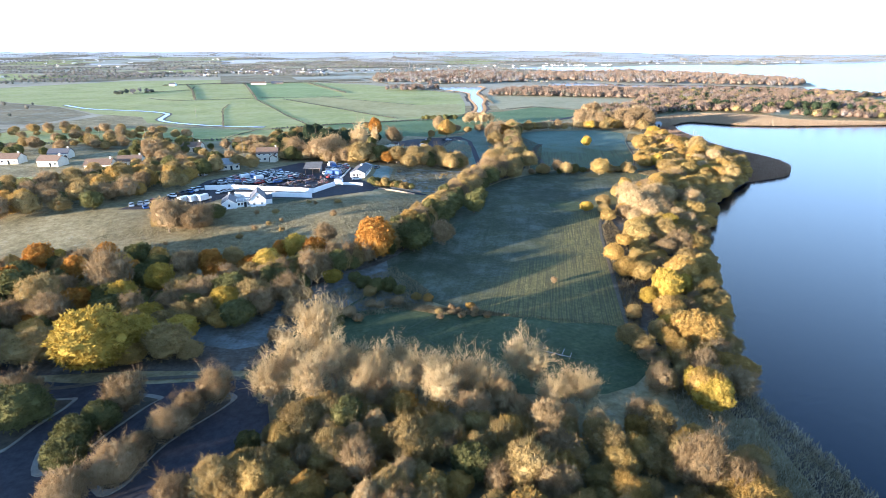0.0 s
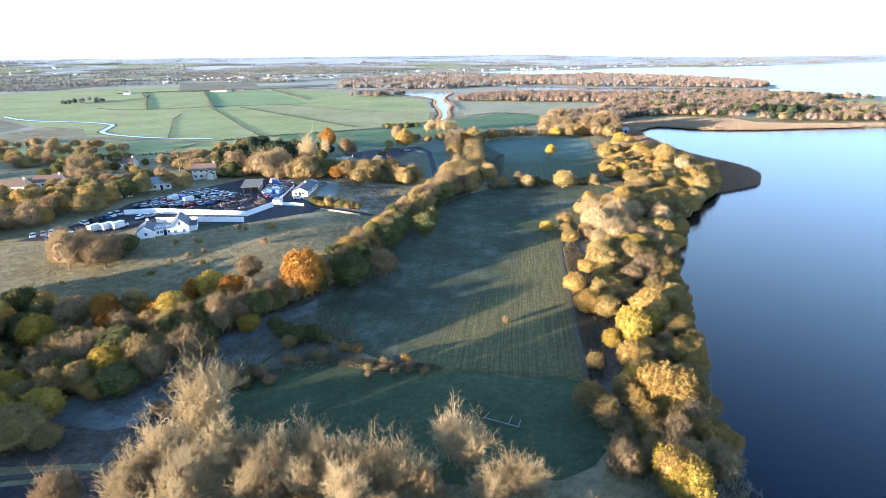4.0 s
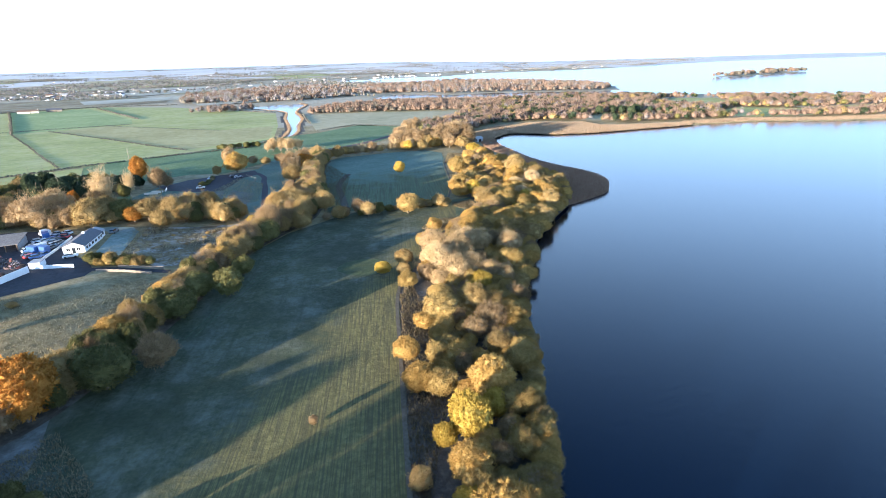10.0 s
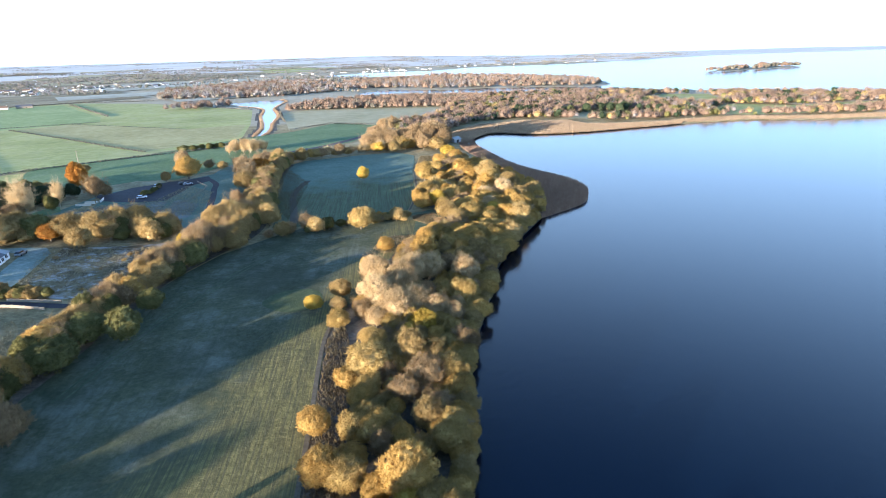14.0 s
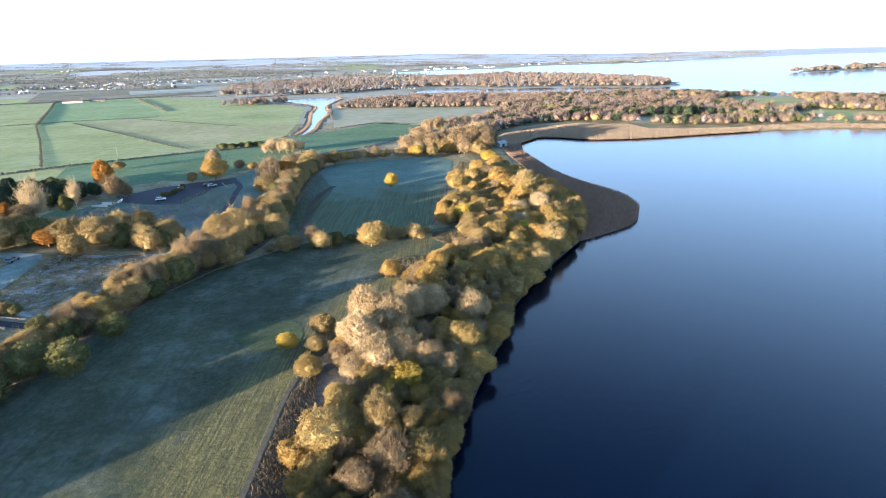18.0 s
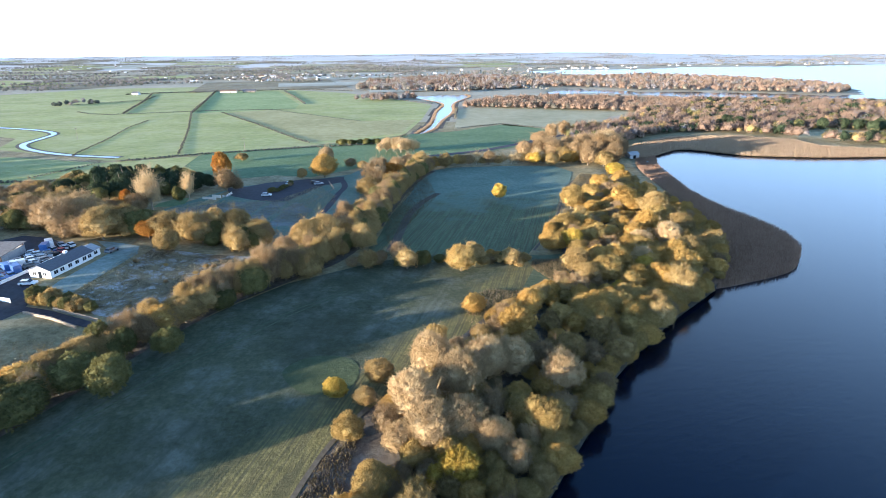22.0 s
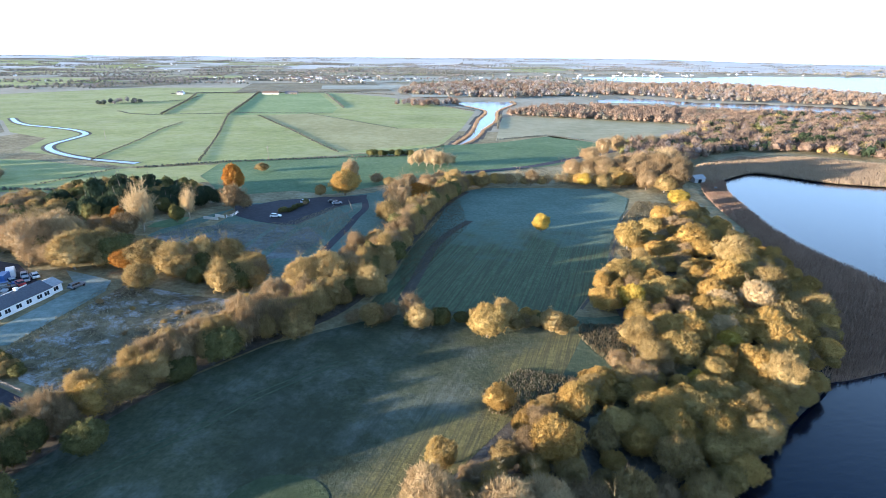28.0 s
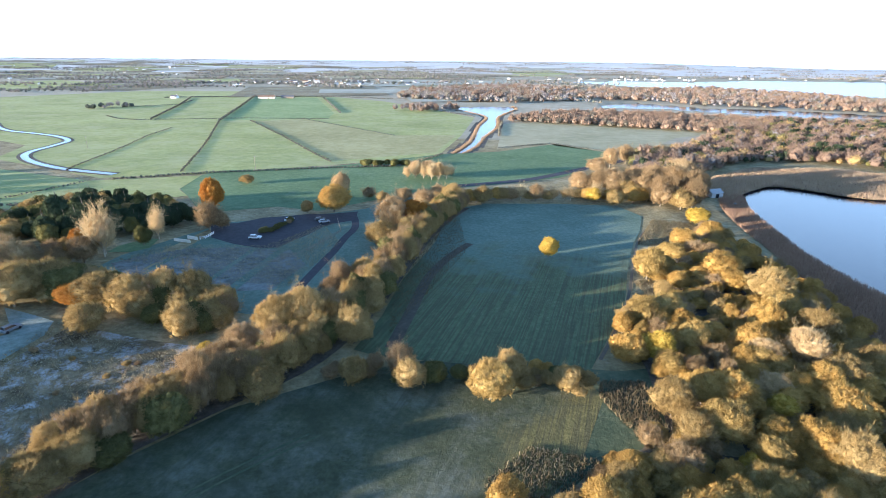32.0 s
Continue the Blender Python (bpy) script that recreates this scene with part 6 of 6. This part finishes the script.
def car(x, y, rot, k, group, where, lift=0.0, tip=0.0):
    root = thing("car", Matrix.Translation((x, y, float(land(x, y)) + 0.1 + lift)) @ Matrix.Rotation(radians(rot), 4, "Z") @ Matrix.Rotation(radians(tip), 4, "X"), COLOUR[k] + " hatchback car parked " + where, "car", group)
    part("body", PAINTED[k][0], None, root)
    part("roof_panel", PAINTED[k][1], None, root)
    part("window_band", CABIN, None, root)
    for a in (-1.35, 1.35):
        for b in (-0.8, 0.8):
            part("wheel", WHEEL, None, root).location = (a, b, 0.32)


VAN = box_bm(-2.6, -1.0, 0.4, 1.3, 1.0, 2.5)
box(VAN, 1.3, -0.98, 0.4, 2.6, 0.98, 1.3)
bmesh.ops.bevel(VAN, geom=VAN.edges[:], offset=0.08, segments=1, affect="EDGES")
VAN_BODY = bpy.data.meshes.new("van_body")
VAN.to_mesh(VAN_BODY)
VAN.free()
bm = bmesh.new()
low = [bm.verts.new(q) for q in ((1.28, -0.94, 1.3), (2.1, -0.94, 1.3), (2.1, 0.94, 1.3), (1.28, 0.94, 1.3))]
top = [bm.verts.new(q) for q in ((1.28, -0.9, 2.3), (1.55, -0.9, 2.3), (1.55, 0.9, 2.3), (1.28, 0.9, 2.3))]
for i in range(4):
    bm.faces.new((low[i], low[(i + 1) % 4], top[(i + 1) % 4], top[i]))
bm.faces.new(top)
WINDSCREEN = bpy.data.meshes.new("windscreen")
bm.to_mesh(WINDSCREEN)
bm.free()
WINDSCREEN.materials.append(GLASS)
VANS = []
for k in (0, 1, 2, 3):
    me = VAN_BODY.copy()
    me.materials.append(PAINT[k])
    VANS.append(me)


def van(x, y, rot, k, group, where):
    root = thing("van", Matrix.Translation((x, y, float(land(x, y)) + 0.1)) @ Matrix.Rotation(radians(rot), 4, "Z"), COLOUR[k] + " panel van parked " + where, "van", group)
    part("body", VANS[k], None, root)
    part("windscreen", WINDSCREEN, None, root)
    for a in (-1.7, 1.7):
        for b in (-0.92, 0.92):
            part("wheel", WHEEL, None, root).location = (a, b, 0.32)


g = random.Random(31)


def park(line, step, kinds, group, where, turn=90, spread=0.6):
    p = np.array(line, float)
    for a, b in zip(p[:-1], p[1:]):
        n = int(np.linalg.norm(b - a) / step)
        way = math.degrees(math.atan2(b[1] - a[1], b[0] - a[0]))
        for i in range(n):
            c = a + (b - a) * (i + 0.5) / n
            x, y, r = c[0] + g.uniform(-spread, spread), c[1] + g.uniform(-spread, spread), way + turn + g.uniform(-9, 9) + g.choice((0, 180))
            if g.random() < kinds:
                van(x, y, r, g.choice((0, 0, 0, 1, 2)), group, where)
            else:
                car(x, y, r, g.choice((0, 0, 1, 1, 2, 3, 4, 5)), group, where)


YARD = "vehicles in the salvage yard"
IN_YARD = "in the salvage yard"
park([(-116.5, 195.5), (-108.5, 200.5)], 2.3, 0.0, YARD, IN_YARD, spread=0.4)
park([(-107, 207), (-99.5, 220)], 2.3, 0.05, YARD, IN_YARD, spread=0.4)
park([(-110, 192), (-101, 199)], 2.6, 0.0, YARD, IN_YARD, spread=0.5)
for x, y in ((-98, 200.5), (-94.8, 202), (-91.6, 203)):
    van(x, y, 62, 0, YARD, IN_YARD)


def crowd(outline, count, vans, gap=2.7):
    """Vehicles packed into a plot at all angles."""
    p = np.array(outline, float)
    done = []
    for _ in range(count * 30):
        x, y = g.uniform(p[:, 0].min(), p[:, 0].max()), g.uniform(p[:, 1].min(), p[:, 1].max())
        if len(done) < count and inside(p, x, y) and all((x - a) ** 2 + (y - b) ** 2 > gap * gap for a, b in done):
            done.append((x, y))
            way = g.choice((35, 55, 120, 140)) + g.uniform(-12, 12)
            if g.random() < vans:
                van(x, y, way, g.choice((0, 0, 1, 2)), YARD, IN_YARD)
            else:
                car(x, y, way, g.choice((0, 0, 1, 1, 2, 2, 3, 4, 5, 5)), YARD, IN_YARD)


crowd([(-99, 229), (-91, 226.5), (-76, 229), (-72, 238), (-76, 254), (-88, 252)], 62, 0.06)
crowd([(-55, 252), (-50, 238), (-47.4, 240), (-46, 258), (-47, 267), (-55, 266)], 40, 0.08, 2.3)
crowd([(-72, 228), (-66, 236), (-66, 246), (-73, 250)], 10, 0.1)
for x, y, rot, k in ((-38, 236.5, 10, 0), (-89.6, 213.6, 80, 0), (-87, 215.6, 60, 1), (-32, 262, 80, 5)):
    car(x, y, rot, k, "cars by the houses", "on the yard forecourt")
for x, y, rot, k in ((-12, 337.3, 10, 0), (-9.8, 361.5, 70, 0), (4.1, 361.9, 30, 1), (1.5, 364.5, 30, 4)):
    car(x, y, rot, k, "cars in the small car park", "in the small car park")


def scrap(x, y, size, count, seed):
    """A heap of crushed panels and parts."""
    gg = random.Random(seed)
    bm = bmesh.new()
    for _ in range(count):
        a, r = gg.uniform(0, 6.28), size * math.sqrt(gg.random())
        h = max(0.2, (1 - r / size) * 1.8)
        m = Matrix.Translation((r * math.cos(a), r * math.sin(a) * 0.6, gg.uniform(0, h))) @ Euler((gg.uniform(-0.6, 0.6), gg.uniform(-0.6, 0.6), gg.uniform(0, 6))).to_matrix().to_4x4() @ Matrix.Diagonal((gg.uniform(0.3, 1.5), gg.uniform(0.25, 0.9), gg.uniform(0.08, 0.5), 1))
        bmesh.ops.create_cube(bm, size=1.0, matrix=m)
    ob = part("scrap_heap", bm, SCRAP)
    ob.matrix_world = Matrix.Translation((x, y, float(land(x, y)) + 0.1))
    tagged(ob, "heap of rusty crushed car parts", "scrap heap", kind="stuff")


for i, (x, y, size) in enumerate(((-65, 228, 3.6), (-61.5, 231, 3.6), (-58, 235, 3.2), (-61, 220, 3.4), (-56.5, 221.5, 3.4), (-52, 224, 3.2), (-54, 236, 2.6), (-51.5, 232.5, 2.6), (-68, 222, 3.4), (-75, 223, 3.2), (-83, 224.5, 3.0), (-64, 243, 3.2), (-60, 241, 2.8))):
    scrap(x, y, size, 90, i)


# ---- boathouse, boat, poles ----
hut = placed("boathouse", 171, 442, 25, "small pale boathouse at the reed edge", "boathouse", dz=-0.2)
shell(hut, -3.2, -2.6, 3.2, 2.6, 2.4, 1.4, "x", GREYROOF, GREYROOF)
door(hut, 0, -2.6, 2.0, 2.0)
boat = thing("boat", Matrix.Translation((176.5, 428.5, 0.0)) @ Matrix.Rotation(radians(70), 4, "Z"), "small moored motor boat with a white hull", "boat")
v = [(-2.6, -0.8, 0.7), (-2.6, 0.8, 0.7), (1.2, 0.9, 0.8), (3.0, 0, 1.0), (1.2, -0.9, 0.8), (-2.4, -0.5, -0.2), (-2.4, 0.5, -0.2), (1.0, 0.5, -0.2), (2.2, 0, -0.1), (1.0, -0.5, -0.2)]
part("hull", mesh_of("hull", v, [(0, 1, 6, 5), (1, 2, 7, 6), (2, 3, 8, 7), (3, 4, 9, 8), (4, 0, 5, 9), (5, 6, 7, 8, 9)]), PAINT[0], boat)
part("deck", mesh_of("deck", [(-2.5, -0.75, 0.6), (-2.5, 0.75, 0.6), (1.2, 0.8, 0.7), (2.8, 0, 0.9), (1.2, -0.8, 0.7)], [(4, 3, 2, 1, 0)]), TIMBER, boat)
part("cabin", box_bm(-0.8, -0.6, 0.6, 0.9, 0.6, 1.6), PAINT[5], boat)
goal = placed("goal_frame", 20.4, 99.3, -28, "pale tubular goal frame lying in wet grass", "goal frame")
for ends in (((0, 0, 0.12), (6.2, 0, 0.12)), ((0, 0, 0.12), (0.4, 1.9, 0.12)), ((6.2, 0, 0.12), (6.0, 1.9, 0.12)), ((4.4, 0, 0.12), (4.6, 1.5, 0.9))):
    v, f = [], []
    tube(v, f, ends, [0.05, 0.05], 6)
    part("tube", mesh_of("tube", v, f), GREYROOF, goal)
for x, y in ((-150, 330), (-190, 352), (-232, 372), (-110, 300), (-70, 455), (-230, 520)):
    pole = placed("utility_pole", x, y, 20, "tall timber utility pole with a crossarm", "utility pole", "utility poles")
    v, f = [], []
    tube(v, f, [(0, 0, -0.5), (0, 0, 8.5)], [0.16, 0.1], 8)
    part("pole", mesh_of("pole", v, f), TIMBER, pole)
    part("crossarm", box_bm(-0.9, -0.06, 7.9, 0.9, 0.06, 8.05), TIMBER, pole)


# ---- reeds, tussocks, grass ----
def blades(name, xy, z, height, width, lean, mat, label, category, seed):
    g = np.random.default_rng(seed)
    n = len(xy)
    p = np.concatenate([xy, np.broadcast_to(np.asarray(z, float).reshape(-1, 1), (n, 1))], 1)
    a = g.uniform(0, 2 * np.pi, n)
    u = np.stack([np.cos(a), np.sin(a), 0 * a], -1) * (width * g.uniform(0.6, 1.4, n))[:, None]
    h = height * g.uniform(0.6, 1.2, n)
    t = np.stack([g.normal(0, lean, n) * h, g.normal(0, lean, n) * h, h], -1)
    tagged(part(name, quads(name, np.stack([p - u, p + u, p + t + u * 0.35, p + t - u * 0.35], 1)), mat), label, category, kind="stuff")


def scatter(outline, n, seed):
    g = np.random.default_rng(seed)
    p = np.array(outline, float)
    xy = g.uniform(p.min(0), p.max(0), (n * 4, 2))
    return xy[inside(p, xy[:, 0], xy[:, 1])][:n]


def mud(outline, name, label):
    p = np.array(outline, float)
    bm = bmesh.new()
    bm.faces.new([bm.verts.new((a, b, 0.06)) for a, b in p])
    tagged(part(name, bm, REEDBED), label, "reed bed", kind="structure")


REED_BED = spline([(143, 254), (158, 259), (172, 267), (180, 278), (186, 290), (187, 310), (180, 336), (177, 360), (178, 385), (180, 420), (186, 446), (176, 446), (170, 430), (166, 400), (165, 340), (163, 305), (154, 276)], 4, True)
mud(REED_BED, "reed_litter", "brown litter of dead reeds in shallow water")
xy = scatter(REED_BED, 60000, 3)
blades("reeds", xy, 0.0, 1.7, 0.07, 0.12, REED, "dense brown reeds standing in the shallows", "reeds", 4)
FAR_REEDS = spline([(178, 436), (185, 448), (205, 470), (215, 473), (229, 463), (242, 453), (275, 447), (300, 447), (322, 449), (372, 452), (370, 466), (329, 474), (304, 486), (300, 512), (283, 519), (266, 530), (235, 526), (218, 524), (195, 500), (184, 488), (172, 460)], 3, True)
sheet("reed_ground", FAR_REEDS, REEDGROUND, 0.05, "tan mat of flattened reeds along the far shore", "reed bed")
FAR_FRINGE = [(374, 456), (436, 449), (490, 421), (560, 404), (700, 396), (700, 408), (566, 424), (494, 440), (440, 468), (376, 472)]
xy = scatter(FAR_REEDS, 42000, 5)
blades("reeds", xy, land(xy[:, 0], xy[:, 1]) * 0.6, 1.6, 0.13, 0.14, STRAW, "pale straw-coloured reeds along the far shore", "reeds", 6)
xy = scatter(FAR_FRINGE, 14000, 7)
blades("reeds", xy, land(xy[:, 0], xy[:, 1]) * 0.6, 1.6, 0.14, 0.12, STRAW, "pale reeds fringing the far shore", "reeds", 8)
line = spline(LAKE[:60], 3)
for bank, seed in ((RIVER_WEST, 41), (RIVER_EAST, 42)):
    g = np.random.default_rng(seed)
    edge = spline(bank, 24)
    xy = np.repeat(edge, 26, 0) + g.normal(size=(26 * len(edge), 2)) * 0.9
    blades("reeds", xy, 0.2, 1.2, 0.2, 0.2, STRAW, "brown reeds along the river bank", "reeds", seed)
g = np.random.default_rng(9)
xy = np.repeat(line, 60, 0) + g.normal(size=(60 * len(line), 2)) * 0.9 - (1.0, 0)
w = wet(xy[:, 0], xy[:, 1])
blades("bank_reeds", xy[w < 1.2], 0.2, 0.9, 0.05, 0.2, TUSSOCK, "frosted sedge along the lake bank", "sedge", 10)
for outline, n, h, name, label, seed in (
    ([(42, 92), (56, 88), (60, 66), (64, 40), (44, 40), (40, 70)], 9600, 0.7, "rough_tussocks", "frosted rough tussocks on the lake bank", 20),
    ([(119, 355), (131, 388), (144, 386), (146, 378), (126, 352)], 3000, 0.6, "rough_tussocks", "dead pale tussocks beside the meadow", 21),
    ([(112, 320), (126, 327), (136, 321), (130, 309), (114, 309)], 3000, 0.6, "rough_tussocks", "dead brown tussocks among the willows", 22),
    ([(96, 266), (105, 267), (105, 255), (107, 248), (101, 247), (95, 260)], 3000, 0.6, "rough_tussocks", "rank grass and brambles at the field corner", 23),
    ([(75, 235), (82, 244), (91, 243), (99, 241), (97, 232), (87, 226), (77, 229)], 4200, 0.5, "rough_tussocks", "dark brambles at the field corner", 24),
    ([(46, 130), (50, 152), (55, 180), (60, 188), (60, 175), (57, 155), (54, 132), (44, 108), (42, 109)], 5400, 0.6, "rough_tussocks", "brown brambles beside the drilled meadow", 25),
    ([(-26, 268), (8, 262), (14, 250), (0, 226), (-24, 230)], 6000, 0.4, "rough_tussocks", "frosted tussocky ground behind the lane", 26),
    ([(-110, 160), (-60, 152), (-20, 166), (-6, 200), (-12, 212), (-50, 205), (-82, 190), (-118, 188)], 16000, 0.34, "rough_tussocks", "frosted rough pasture before the yard", 27),
    ([(-40, 95), (-32, 126), (-14, 146), (-4, 130), (-2, 119), (-30, 112)], 7200, 0.5, "rough_tussocks", "frosted rough grass beside the wood", 28),
    ([(-16, 121), (-2, 116), (12, 114.6), (16, 115), (12, 117), (-2, 119.5), (-14, 124)], 2600, 0.6, "rough_tussocks", "brown brambles between the meadows", 31),
    ([(15, 114.2), (28, 111.6), (43, 108.6), (43, 110.4), (28, 113.4), (15, 116.4)], 500, 0.25, "rough_tussocks", "pale rank grass between the meadows", 32),
    ([(50, 276), (62, 340), (52, 390), (46, 390), (46, 300)], 4800, 0.5, "rough_tussocks", "russet dead bracken under the hedge", 29),
    ([(-40, 306), (16, 300), (18, 340), (4, 360), (-6, 332), (-34, 322)], 8400, 0.4, "rough_tussocks", "frosted scrub grass beside the car park", 30)):
    xy = scatter(outline, n, seed)
    blades(name, xy, land(xy[:, 0], xy[:, 1]), h, 0.09, 0.45, PALE_TUSSOCK if "frosted" in label else TUSSOCK, label, "grass", seed)
